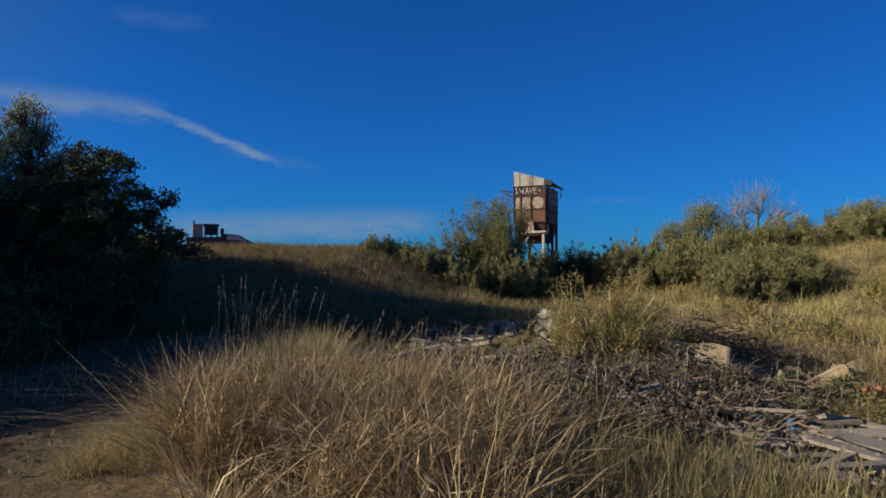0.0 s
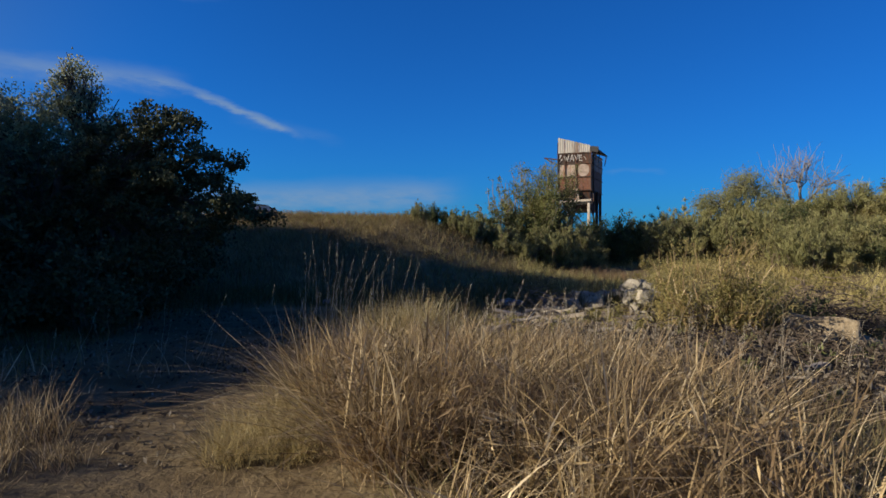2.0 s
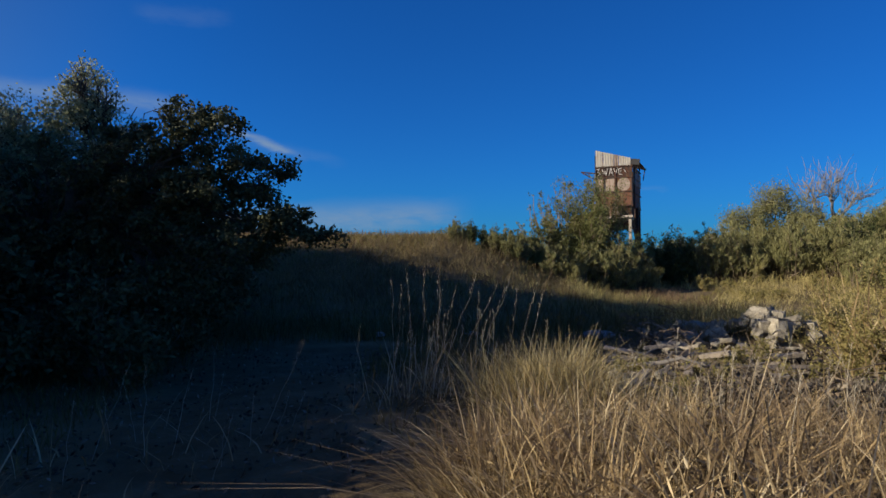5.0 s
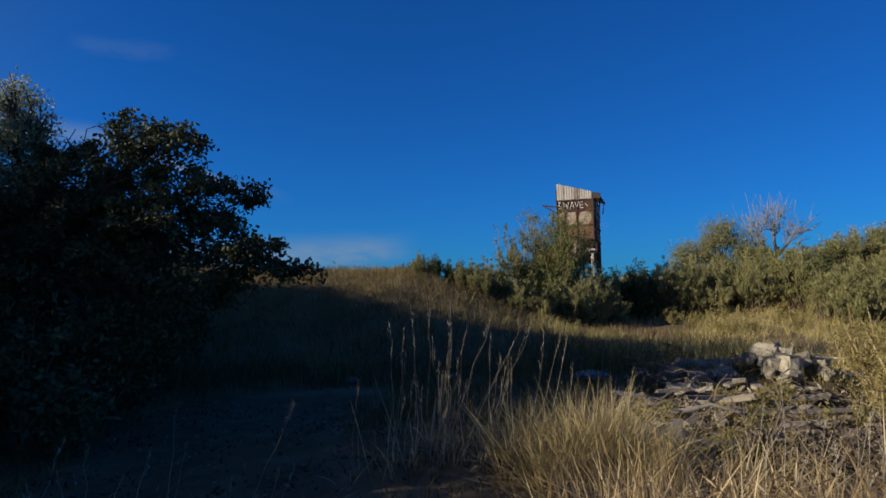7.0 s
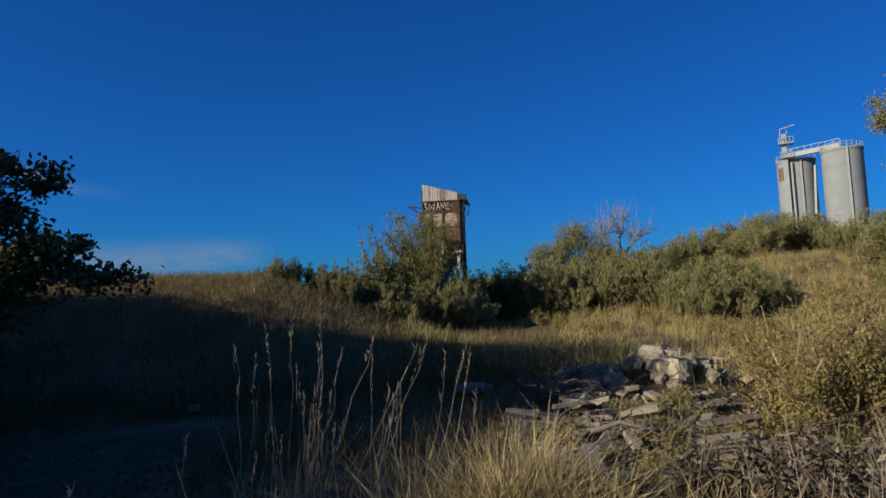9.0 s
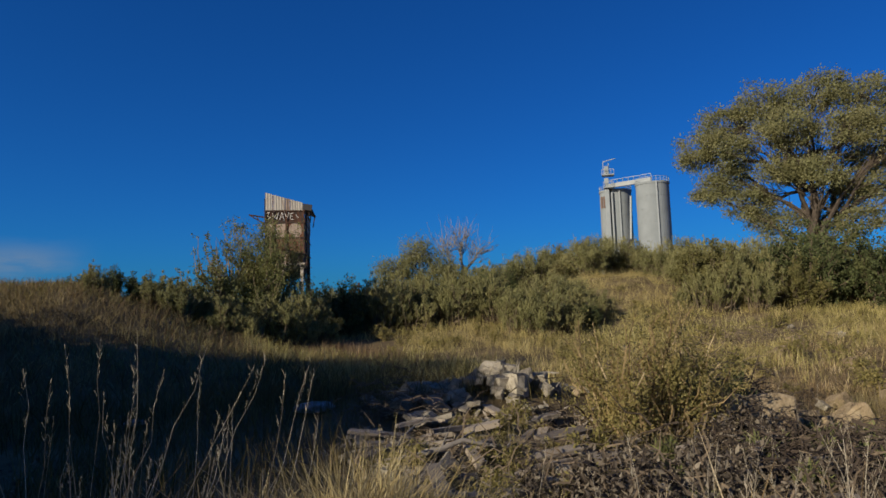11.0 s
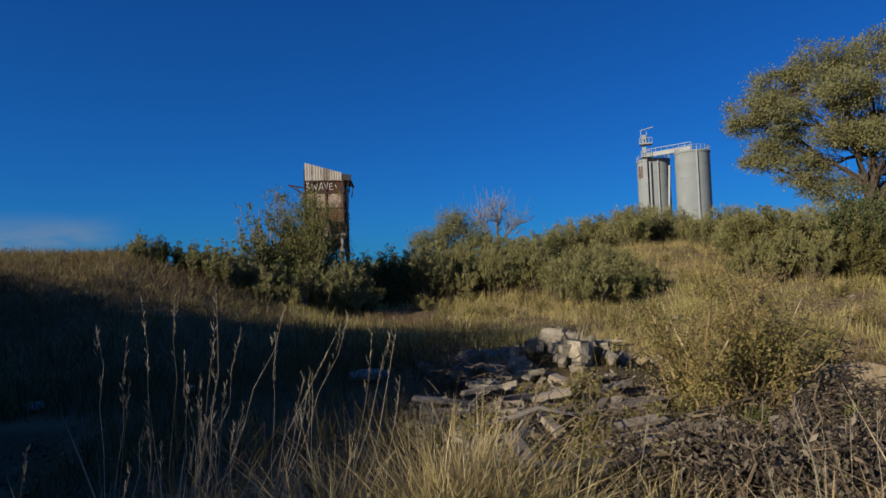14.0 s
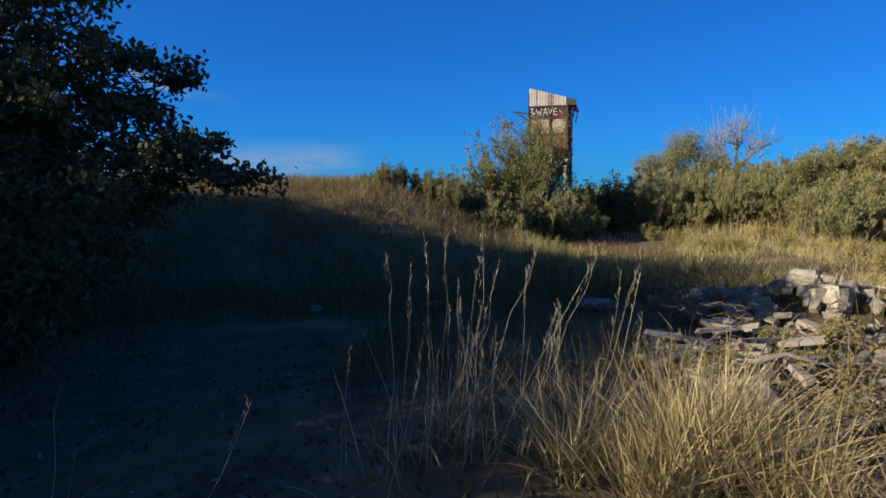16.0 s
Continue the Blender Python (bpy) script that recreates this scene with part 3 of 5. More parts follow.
# shrubs round the tower and along the far edge of the clearing
shrub("broad_shrub", 3.1, 27.6, (4.9, 3.8, 4.5), 120, (0.075, 0.042), LEAF_SHRUB, "tall leafy green shrub in front of the rusty tower", seed=21, per=420, tuft=0.22, low=0.08)
shrub("slender_shrub", 2.3, 27.4, (5.4, 2.4, 5.6), 26, (0.085, 0.045), LEAF_SHRUB, "slender shrub with long arching leafy sprays", seed=26, per=130, tuft=0.12, low=0.4, toward=3.14)
plume = shrub("feathery_shrub", 5.0, 26.6, (2.2, 1.8, 1.9), 80, (0.16, 0.026), LEAF_FEATHER, "feathery grey green shrub with upright plumes", seed=22, per=80, up=2.2, tuft=0.07, flare=0.8, group="feathery shrubs")
leafy = shrub("leafy_shrub", 7.2, 29.2, (3.0, 2.6, 2.5), 80, (0.1, 0.06), LEAF_DEEP, "leafy dark green shrub at the edge of the clearing", seed=23, per=125, tuft=0.16, low=0.1, group="green shrubs")
tall = shrub("tall_shrub", *polar(41, 24.5), (3.9, 3.4, 1.95), 100, (0.16, 0.026), LEAF_FEATHER, "tall grey green shrub on the bank", seed=24, per=170, tuft=0.17, up=1.5, low=0.1, group="tall shrubs")
rusty_shrub = shrub("autumn_shrub", *polar(38.5, 42), (3.6, 3.0, 2.8), 80, (0.13, 0.065), LEAF_AUTUMN, "yellowing shrub on the bank", seed=25, per=110, tuft=0.19, low=0.1, group="yellowing shrubs")
for az, d, tn, sc in ((2.4, 20.5, 30, 0.5), (6.5, 20.5, 110, 0.6), (8.6, 20.2, 80, 0.75), (10.6, 20.6, 200, 0.7), (12.6, 20.2, 10, 0.8), (14.8, 20.4, 300, 0.95), (17.0, 21.2, 120, 1.1), (18.6, 21.6, 10, 1.0), (20.6, 24.5, 290, 1.0), (24.4, 26.5, 50, 1.1), (26.0, 25.5, 160, 1.15), (27.6, 26.5, 220, 1.25),
                      (29.4, 25.5, 330, 1.2), (31.2, 27, 75, 1.25), (33.0, 25.8, 15, 1.15), (34.8, 27, 100, 1.25), (36.4, 25.5, 180, 1.1), (29.0, 30, 260, 1.4), (33, 31, 35, 1.3), (25.4, 30, 210, 1.3), (38.4, 22.4, 140, 0.95), (40.8, 21.6, 40, 0.9), (43.4, 22.2, 310, 0.85), (46, 24, 240, 0.8), (56.0, 26.5, 20, 1.1), (54.0, 26, 190, 0.9), (58.6, 27, 75, 1.1), (71, 27, 65, 1.3), (73, 26, 165, 1.2)):
    again(plume, *polar(az, d), tn, sc, 1.0)
for az, d, tn, sc, tl in ((3.6, 21.5, 40, 0.5, 0.85), (5.6, 21, 90, 0.52, 0.85), (7.6, 21.8, 200, 0.58, 0.9), (9.6, 22, 260, 0.7, 0.9), (1.0, 22, 330, 0.3, 0.7), (17.6, 25.5, 150, 0.85, 1.05), (20.2, 26.4, 60, 0.9, 1.0), (23.4, 25.4, 20, 0.85, 1.0), (26, 34, 250, 1.0, 0.9), (45.2, 23.6, 15, 0.5, 0.8),
                      (60.6, 30.5, 300, 1.0, 1.0), (62.6, 29, 110, 1.25, 1.05), (65.0, 30.5, 30, 1.35, 1.1), (67.2, 29.5, 170, 1.2, 0.95), (69.4, 31, 220, 1.3, 0.95), (63.8, 33.5, 70, 1.4, 1.1), (72.5, 33, 140, 1.4, 0.9), (37.2, 29, 60, 0.9, 0.9)):
    again(leafy, *polar(az, d), tn, sc, tl)
for az, d, tn, sc in ((38.8, 25.5, 70, 0.7), (43.4, 26, 20, 0.78), (36.4, 32, 200, 0.9), (40.2, 33, 10, 1.1), (45.4, 36, 70, 1.2), (48.0, 37.5, 180, 1.25), (50.0, 39, 250, 1.0), (52.6, 35, 310, 1.15), (54.4, 30.5, 30, 1.15), (56.4, 29.5, 210, 1.3), (58.2, 30.5, 110, 1.35), (59.6, 34, 300, 1.4), (70.6, 28.5, 90, 0.95), (75, 33, 60, 1.2)):
    again(tall, *polar(az, d), tn, sc)
for az, d, tn, sc in ((35.4, 44, 50, 1.0), (41.5, 40, 210, 1.15), (43.8, 41, 90, 1.15), (55.4, 28.4, 60, 1.0), (61.4, 28.2, 140, 0.8), (70.4, 30.2, 200, 1.0), (28.5, 56, 280, 1.5), (27.0, 58, 10, 1.3), (32.2, 55, 160, 1.5), (36.2, 54, 330, 1.4), (30.6, 50, 20, 1.2), (80, 36, 10, 1.3)):
    again(rusty_shrub, *polar(az, d), tn, sc)
for az, d, tn, sc in ((11, 46, 0, 1.1), (16, 44, 60, 1.0), (22, 52, 130, 1.2), (25, 60, 200, 1.1), (-8, 90, 10, 1.0), (0, 95, 90, 0.9), (1.8, 92, 190, 0.8)):
    again(tall, *polar(az, d), tn, sc)

# dead and yellowing trees beyond
tree("dead_tree", *polar(33.2, 62), (4.6, 0.34, 0.6, 0), [(0.3, 0, 7.4, 1.5, 1.4, 1.9, 22), (2.4, 0, 6.4, 1.6, 1.2, 1.3, 16), (-1.5, 0, 6.8, 1.5, 1.2, 1.5, 16)],
     (0.2, 0.1), LEAF_PALE, BLEACHED, "bare bleached dead tree among the shrubs", seed=31, bare=1.0, clump=0.5, turn=-33)
tree("yellowing_tree", *polar(30.0, 58), (3.2, 0.2, -0.4, 0), [(-0.6, 0, 5.9, 1.6, 1.5, 1.4, 40), (1.4, 0, 4.4, 1.9, 1.5, 1.3, 34), (-2.6, 0, 4.2, 2.4, 2.0, 1.4, 48)],
     (0.15, 0.09), LEAF_BIG, BARK, "half bare yellowing tree beyond the clearing", seed=32, per=150, clump=0.45, bare=0.04, turn=-30)
tree("big_tree", *polar(62.6, 38), (5.6, 0.4, 0.5, 0.2),
     [(-3.7, 0, 9.9, 1.5, 1.5, 1.1, 34), (-1.5, 0.3, 10.8, 1.5, 1.5, 1.0, 36), (1.0, 0, 10.9, 1.5, 1.5, 1.0, 36), (3.3, 0.2, 10.3, 1.4, 1.5, 1.0, 32), (5.2, 0, 9.2, 1.15, 1.4, 0.9, 24), (-5.2, 0, 8.6, 1.15, 1.3, 1.0, 26),
      (-3.4, -1.6, 8.2, 1.4, 1.3, 0.95, 30), (-0.6, -2.0, 8.8, 1.6, 1.3, 1.0, 32), (2.2, -1.8, 8.4, 1.5, 1.3, 1.0, 30), (4.4, -1.0, 7.5, 1.2, 1.2, 0.8, 20), (0.0, 2.0, 9.4, 1.8, 1.5, 1.0, 22), (3.0, 2.0, 9.0, 1.5, 1.4, 0.9, 18),
      (-4.3, 0.4, 6.2, 1.3, 1.2, 0.9, 26), (-2.6, 0.2, 5.2, 1.5, 1.2, 1.0, 32), (-1.2, -1.3, 6.6, 1.3, 1.0, 0.9, 26), (1.0, -1.4, 6.4, 1.1, 1.0, 0.8, 20), (1.9, 1.2, 5.4, 1.4, 1.2, 0.9, 22), (3.7, 0.2, 5.6, 1.6, 1.3, 0.9, 34), (5.2, 0.2, 5.3, 0.9, 0.8, 0.6, 12), (-3.2, -0.3, 6.9, 1.2, 1.0, 0.7, 18), (0.4, 0.8, 7.4, 1.4, 1.0, 0.7, 18), (3.0, 0.6, 7.0, 1.2, 1.0, 0.7, 18), (-1.0, 0.6, 4.0, 1.7, 1.2, 0.9, 26), (2.4, 0.2, 3.9, 1.4, 1.2, 0.8, 22)],
     (0.12, 0.075), LEAF_BIG, BARK, "large spreading tree with yellowing green leaves", seed=33, per=190, clump=0.32, turn=-62.6, along=0.12, stout=0.28)

# low weeds on the rubble
shrub("weed_bush", 3.15, 10.3, (2.7, 2.0, 1.85), 120, (0.042, 0.019), LEAF_WEED, "sparse yellow green weed bush growing through the rubble", seed=41, per=170, tuft=0.13, bark=STRAW, flare=0.9, low=0.1)
shrub("weed_bush", 4.7, 10.4, (1.1, 1.0, 0.95), 46, (0.06, 0.035), LEAF_SHRUB, "dark leafy weed among the boulders", seed=42, per=60, tuft=0.09, flare=0.8, low=0.1)
weed = shrub("weed_plant", 2.2, 8.6, (0.6, 0.6, 0.5), 18, (0.05, 0.022), LEAF_WEED, "small dry weed growing among the boards", seed=43, per=34, tuft=0.06, flare=0.8, group="weeds")
dead = shrub("withered_weed", 3.3, 8.3, (0.9, 0.8, 0.55), 26, (0.075, 0.03), LEAF_DEAD, "withered dark weed among the broken boards", seed=47, per=60, tuft=0.09, flare=0.9, up=0.1, low=0.05, group="withered weeds")
# those beside the mound also stand in for its dark shaded hollow
for px, py, tn, sc in ((2.6, 7.7, 40, 1.1), (2.0, 7.1, 100, 0.9), (3.9, 7.9, 160, 1.1), (4.4, 9.0, 220, 1.2), (3.2, 9.1, 280, 1.0), (2.4, 8.4, 340, 0.8), (4.9, 8.2, 20, 1.0), (1.4, 7.4, 80, 0.9), (2.9, 6.7, 140, 0.9), (3.6, 7.2, 200, 1.0), (5.6, 8.5, 260, 1.0), (1.9, 6.3, 320, 0.8), (4.0, 10.0, 60, 1.4), (3.7, 9.6, 120, 1.2), (0.6, 8.4, 30, 1.0), (1.0, 8.9, 90, 0.9), (1.3, 8.2, 150, 1.1), (0.3, 8.1, 210, 0.8), (1.6, 8.8, 270, 1.0), (0.9, 7.7, 330, 1.0), (0.25, 8.9, 10, 0.7), (2.0, 8.0, 70, 1.1), (0.2, 7.4, 130, 0.8), (1.5, 7.0, 190, 0.9), (1.3, 6.2, 20, 1.0), (1.7, 5.6, 80, 0.9), (2.2, 5.1, 140, 0.9), (1.0, 6.7, 200, 1.0), (1.9, 6.7, 260, 1.1), (2.6, 6.2, 320, 1.0), (0.3, 4.4, 50, 0.8), (-0.6, 4.0, 110, 0.8), (0.9, 4.9, 170, 0.8)):
    again(dead, px, py, tn, sc)
broad = shrub("leafy_weed", 2.8, 7.3, (0.5, 0.5, 0.55), 14, (0.14, 0.022), LEAF_SHRUB, "green leafy weed growing out of the rubble", seed=46, per=30, tuft=0.04, flare=0.8, up=0.9, group="leafy weeds")
for px, py, tn, sc in ((1.9, 7.9, 40, 1.0), (3.4, 7.9, 90, 1.2), (4.3, 8.5, 150, 1.1), (2.4, 6.6, 210, 0.9), (0.9, 7.9, 260, 0.8), (4.9, 9.2, 300, 1.2), (3.9, 9.3, 20, 1.0), (2.9, 8.9, 70, 1.1), (1.5, 8.7, 130, 0.8),
                       (5.6, 8.9, 190, 1.2), (5.0, 7.7, 250, 1.0), (6.4, 9.0, 310, 1.1), (2.0, 5.6, 10, 0.8), (1.7, 6.5, 60, 0.9), (3.7, 8.4, 200, 1.3), (2.2, 9.4, 340, 0.9)):
    again(broad, px, py, tn, sc)
rng = np.random.default_rng(44)
for _ in range(80):
    px, py = rng.uniform(-0.2, 6.6), rng.uniform(6.6, 11.5)
    if math.hypot(px - 3.15, py - 10.3) > 1.1 and py < 13 - px * 0.2:
        again(weed, px, py, rng.uniform(0, 360), rng.uniform(0.6, 1.25), rng.uniform(0.7, 1.1))
for px, py, sc in ((8.2, 14.0, 1.6), (9.6, 17.5, 1.8), (12.5, 16, 1.9), (7.2, 16.2, 1.5), (14.5, 19, 2.1), (11.4, 13.2, 1.6), (16, 16.2, 2.0), (6.8, 12.4, 1.5)):
    again(weed, px, py, px * 70, sc)

rng = np.random.default_rng(45)
for _ in range(110):
    az, d = rng.uniform(24, 78), rng.uniform(11, 30)
    px, py = polar(az, d)
    again(weed, px, py, rng.uniform(0, 360), rng.uniform(0.7, 1.5), rng.uniform(0.6, 1.2))

# ---------------------------------------------------------------- grass


def scatter(n, x0, x1, y0, y1, rng, keep):
    x, y = rng.uniform(x0, x1, n), rng.uniform(y0, y1, n)
    ok = rng.random(n) < keep(x, y)
    x, y = x[ok], y[ok]
    return np.stack([x, y, ground_z(x, y) - 0.02], 1)


def lumps(x, y, s=1.0):
    return 0.5 + 0.25 * np.sin(2.1 * s * x + 1.3 * np.sin(1.7 * s * y)) + 0.25 * np.sin(2.6 * s * y + 1.1 * np.sin(1.9 * s * x + 2))


def rubble_mask(x, y):
    """1 on the heap of boards and stones, 0 off it."""
    a = ((x - 4.6) / 2.6) ** 2 + ((y - 7.6) / 2.4) ** 2
    b = ((x - 1.5) / 1.8) ** 2 + ((y - 10.6) / 2.2) ** 2
    return np.clip(1.6 - np.minimum(a, b), 0, 1)


def grass(name, pos, h, w, mat, label, rng, lean=0.35, droop=0.35, toward=None):
    V, F = blades(pos, h, w, rng, lean, droop, toward)
    return tagged(mesh_object(name, V, F, mat), label, "grass", kind="stuff")


def clumped(centres, each, sigma, rng):
    """Blades gathered in clumps, with the way each one leans out of its clump."""
    c = np.repeat(centres, each, 0)
    off = rng.normal(0, 1, (len(c), 2)) * (sigma * rng.uniform(0.5, 1.3, len(centres)).repeat(each))[:, None]
    x, y = c[:, 0] + off[:, 0], c[:, 1] + off[:, 1]
    tall = rng.uniform(0.42, 1.18, len(centres)).repeat(each)
    return np.stack([x, y, ground_z(x, y) - 0.02], 1), np.arctan2(off[:, 1], off[:, 0]), tall


rng = np.random.default_rng(50)
WIND = 0.25


def mound(x, y):
    d = ((x + 0.55) / 2.0) ** 2 + ((y - 4.9) / 2.2) ** 2
    return np.clip(1.5 - d, 0, 1) * np.clip((1.75 - x) / 0.5, 0, 1) * (track_distance(x, y) > 1.15) * np.clip((lumps(x, y, 1.25) - 0.2) * 2.0, 0.05, 1) * (1 - 0.85 * rubble_mask(x, y)) * np.clip(1.1 - 1.0 * np.clip(x - 0.3, 0, 9) * np.clip(y - 4.9, 0, 9), 0, 1)


def low_side(x, y):
    """The mat thins and lies lower towards the rubble."""
    return 1 - 0.5 * ease((x - 0.1) / 1.3) - 0.15 * ease((y - 5.2) / 1.6)


def apart(c, gap):
    """Drops the centres that stand closer together than gap."""
    kept = []
    for q in c:
        if all((q[0] - k[0]) ** 2 + (q[1] - k[1]) ** 2 > gap * gap for k in kept):
            kept.append(q)
    return np.array(kept)


c = apart(scatter(2400, -2.7, 3.0, 2.4, 7.4, rng, mound), 0.2)
p, out, tall_by = clumped(c, 105, 0.085, rng)
grass("dry_grass", p, rng.uniform(0.3, 0.9, len(p)) * tall_by * low_side(p[:, 0], p[:, 1]), rng.uniform(0.005, 0.012, len(p)), STRAW, "thick matted straw-coloured dry grass beside the track", rng, 0.45, 0.75)
c = apart(scatter(1500, -2.7, 3.0, 2.4, 7.4, rng, mound), 0.17)
p, out, tall_by = clumped(c, 42, 0.12, rng)
p[:, 2] += rng.uniform(0.05, 0.45, len(p)) * low_side(p[:, 0], p[:, 1])
grass("arching_grass", p, rng.uniform(0.22, 0.5, len(p)) * tall_by, rng.uniform(0.006, 0.012, len(p)), STRAW, "arching curled dry blades over the matted grass", rng, 0.55, 1.2)
# low blades, darker brown than the straw above them
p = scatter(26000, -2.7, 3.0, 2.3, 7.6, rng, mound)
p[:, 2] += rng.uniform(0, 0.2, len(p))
grass("thatch", p, rng.uniform(0.1, 0.35, len(p)), rng.uniform(0.004, 0.010, len(p)), BROWNBLADE, "short dark brown blades under the dry grass", rng, 1.3, 0.7)
p = scatter(4500, -2.7, 3.2, 2.3, 7.6, rng, mound)
p[:, 2] += rng.uniform(0.05, 0.5, len(p)) * low_side(p[:, 0], p[:, 1])
grass("broken_grass", p, rng.uniform(0.2, 0.55, len(p)), rng.uniform(0.003, 0.008, len(p)), STRAW, "broken dry blades lying across the matted grass", rng, 1.1, 0.6)
p = scatter(42000, -2.7, 3.0, 2.3, 7.6, rng, mound)
p[:, 2] += rng.uniform(0.1, 0.62, len(p)) * low_side(p[:, 0], p[:, 1]) * (0.4 + 0.7 * lumps(p[:, 0], p[:, 1], 1.6))
V, F = leaves(p, 0.13, 0.013, rng, 0.15)
tagged(mesh_object("dry_leaf_litter", V, F, STRAW), "curled dry leaf blades caught in the grass", "grass", kind="stuff")
p = scatter(1900, -2.6, 3.0, 2.3, 8.5, rng, mound)
grass("grass_stalks", p, rng.uniform(0.6, 1.0, len(p)) * low_side(p[:, 0], p[:, 1]), rng.uniform(0.002, 0.0034, len(p)), STRAW, "thin pale dry grass stalks", rng, 0.28, 0.14, WIND)
p = scatter(16000, -3, 4.5, 1.6, 9.5, rng, lambda x, y: 0.6 * (track_distance(x, y) > 1.0) * ((x > -1.4) | (y > 5)) * lumps(x, y, 0.8) * (1 - 0.75 * rubble_mask(x, y)) * ((y < 6.6) | (x > 2.4)))
grass("green_grass", p, rng.uniform(0.15, 0.45, len(p)), rng.uniform(0.004, 0.008, len(p)), OLIVE, "low yellow green grass between the dry tufts", rng, 0.4, 0.4)

p = scatter(20000, -0.4, 2.8, 2.2, 5.2, rng, lambda x, y: np.clip(0.45 * (x + 0.3), 0, 0.9) * lumps(x, y, 0.9) * (track_distance(x, y) > 1.2))
grass("green_grass", p, rng.uniform(0.2, 0.5, len(p)), rng.uniform(0.004, 0.008, len(p)), OLIVE, "olive dry grass in front of the boards", rng, 0.35, 0.35)
p = scatter(5000, -1.0, 1.6, 3.6, 6.6, rng, lambda x, y: 0.8 * np.exp(-((x - 0.3) / 0.9) ** 2 - ((y - 5.4) / 1.0) ** 2))
grass("reddish_grass", p, rng.uniform(0.35, 0.75, len(p)), rng.uniform(0.003, 0.006, len(p)), REDGRASS, "reddish brown dry grass on the mound", rng, 0.35, 0.4)
p = scatter(9000, -5.2, 0.8, 0.2, 5.2, rng, lambda x, y: 0.25 + 0.75 * lumps(x, y, 1.2) ** 2)
grass("trampled_grass", p, rng.uniform(0.03, 0.12, len(p)), rng.uniform(0.003, 0.006, len(p)), STRAW, "short trampled dry grass on the track", rng, 0.9, 0.6)

# litter added to break up the blue tone of the track's shade
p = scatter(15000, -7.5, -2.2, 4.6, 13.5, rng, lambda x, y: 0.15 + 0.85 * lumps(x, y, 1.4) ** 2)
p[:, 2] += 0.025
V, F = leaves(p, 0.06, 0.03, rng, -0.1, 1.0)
tagged(mesh_object("leaf_litter", V, F, LEAF_DEAD), "dead leaves added to dull the blue shade on the track", "leaves", kind="stuff")


def fore(x, y):
    return (track_distance(x, y) > 1.3) * (0.25 + 0.75 * lumps(x, y, 0.5)) * (1 - rubble_mask(x, y)) * ((x < 0.5) | (y > 10) | (x > 6))


p = scatter(60000, -9, 8, 7.0, 17, rng, lambda x, y: 0.85 * fore(x, y))
# under the oaks the grass takes the colour darkened for shade
grass("shaded_grass", p[p[:, 0] < 3.2], rng.uniform(0.15, 0.55, (p[:, 0] < 3.2).sum()) * np.where(p[p[:, 0] < 3.2][:, 1] < 10.5, 0.45, 1.0), rng.uniform(0.006, 0.012, (p[:, 0] < 3.2).sum()), SHADEGRASS, "grass under the oaks, its dull green darkened to read as shade", rng)
c = scatter(6500, 1, 36, 11.5, 33, rng, lambda x, y: (0.2 + 0.8 * lumps(x, y, 0.35)) * (y > 14.5 - 0.35 * x) * (x > 1.5) * (np.hypot((x - 4.9) / 2.2, (y - 24.0) / 2.0) > 1))
p, out, tall_by = clumped(c, 25, 0.2, rng)
grass("meadow_grass", p, rng.uniform(0.12, 0.62, len(p)) * tall_by, rng.uniform(0.006, 0.013, len(p)), MEADOW, "tall yellow green grass across the clearing", rng, 0.45, 0.5, out)
p = scatter(38000, 0.6, 8.0, 6.2, 10.6, rng, lambda x, y: np.clip((lumps(x, y, 1.3) - 0.35) * 1.8, 0, 0.8) * (0.35 + 0.65 * (y > 7.6)))
grass("rubble_grass", p, rng.uniform(0.12, 0.5, len(p)), rng.uniform(0.003, 0.008, len(p)), OLIVE, "dry grass growing up between the boards", rng, 0.5, 0.6)
c = scatter(3600, 4.5, 30, 8.6, 24, rng, lambda x, y: (0.35 + 0.65 * lumps(x, y, 0.5)) * (y < 17 - 0.1 * x))
p, out, tall_by = clumped(c, 26, 0.15, rng)
grass("bank_grass", p, rng.uniform(0.1, 0.42, len(p)) * tall_by, rng.uniform(0.004, 0.010, len(p)), STRAW, "short dry grass on the stony bank", rng, 0.5, 0.5, out)
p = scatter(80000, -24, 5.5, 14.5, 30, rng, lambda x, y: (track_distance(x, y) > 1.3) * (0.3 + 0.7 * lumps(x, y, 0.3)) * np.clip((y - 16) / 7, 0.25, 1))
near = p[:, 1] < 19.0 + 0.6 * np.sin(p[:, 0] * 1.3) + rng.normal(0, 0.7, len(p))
# lower slope: shade is put into this grass colour
grass("slope_grass", p[near], rng.uniform(0.25, 0.6, near.sum()), rng.uniform(0.010, 0.018, near.sum()), SHADEGRASS, "slope grass, its dull green darkened to read as shade", rng)
grass("hill_grass", p[~near], rng.uniform(0.12, 0.42, (~near).sum()), rng.uniform(0.009, 0.018, (~near).sum()), REDGRASS, "reddish brown dry grass on the low hill", rng, 0.5, 0.5)
p = scatter(46000, -11, 4.5, 16.5, 27, rng, lambda x, y: (0.3 + 0.7 * lumps(x, y, 0.7)) * np.clip((y - 15.5) / 4, 0, 1))
grass("hill_grass", p, rng.uniform(0.12, 0.36, len(p)), rng.uniform(0.008, 0.016, len(p)), HILL, "soft tan and olive grass covering the low hill", rng, 0.6, 0.7)
p = scatter(16000, -70, 5, 33, 60, rng, lambda x, y: 0.9 + 0 * x)
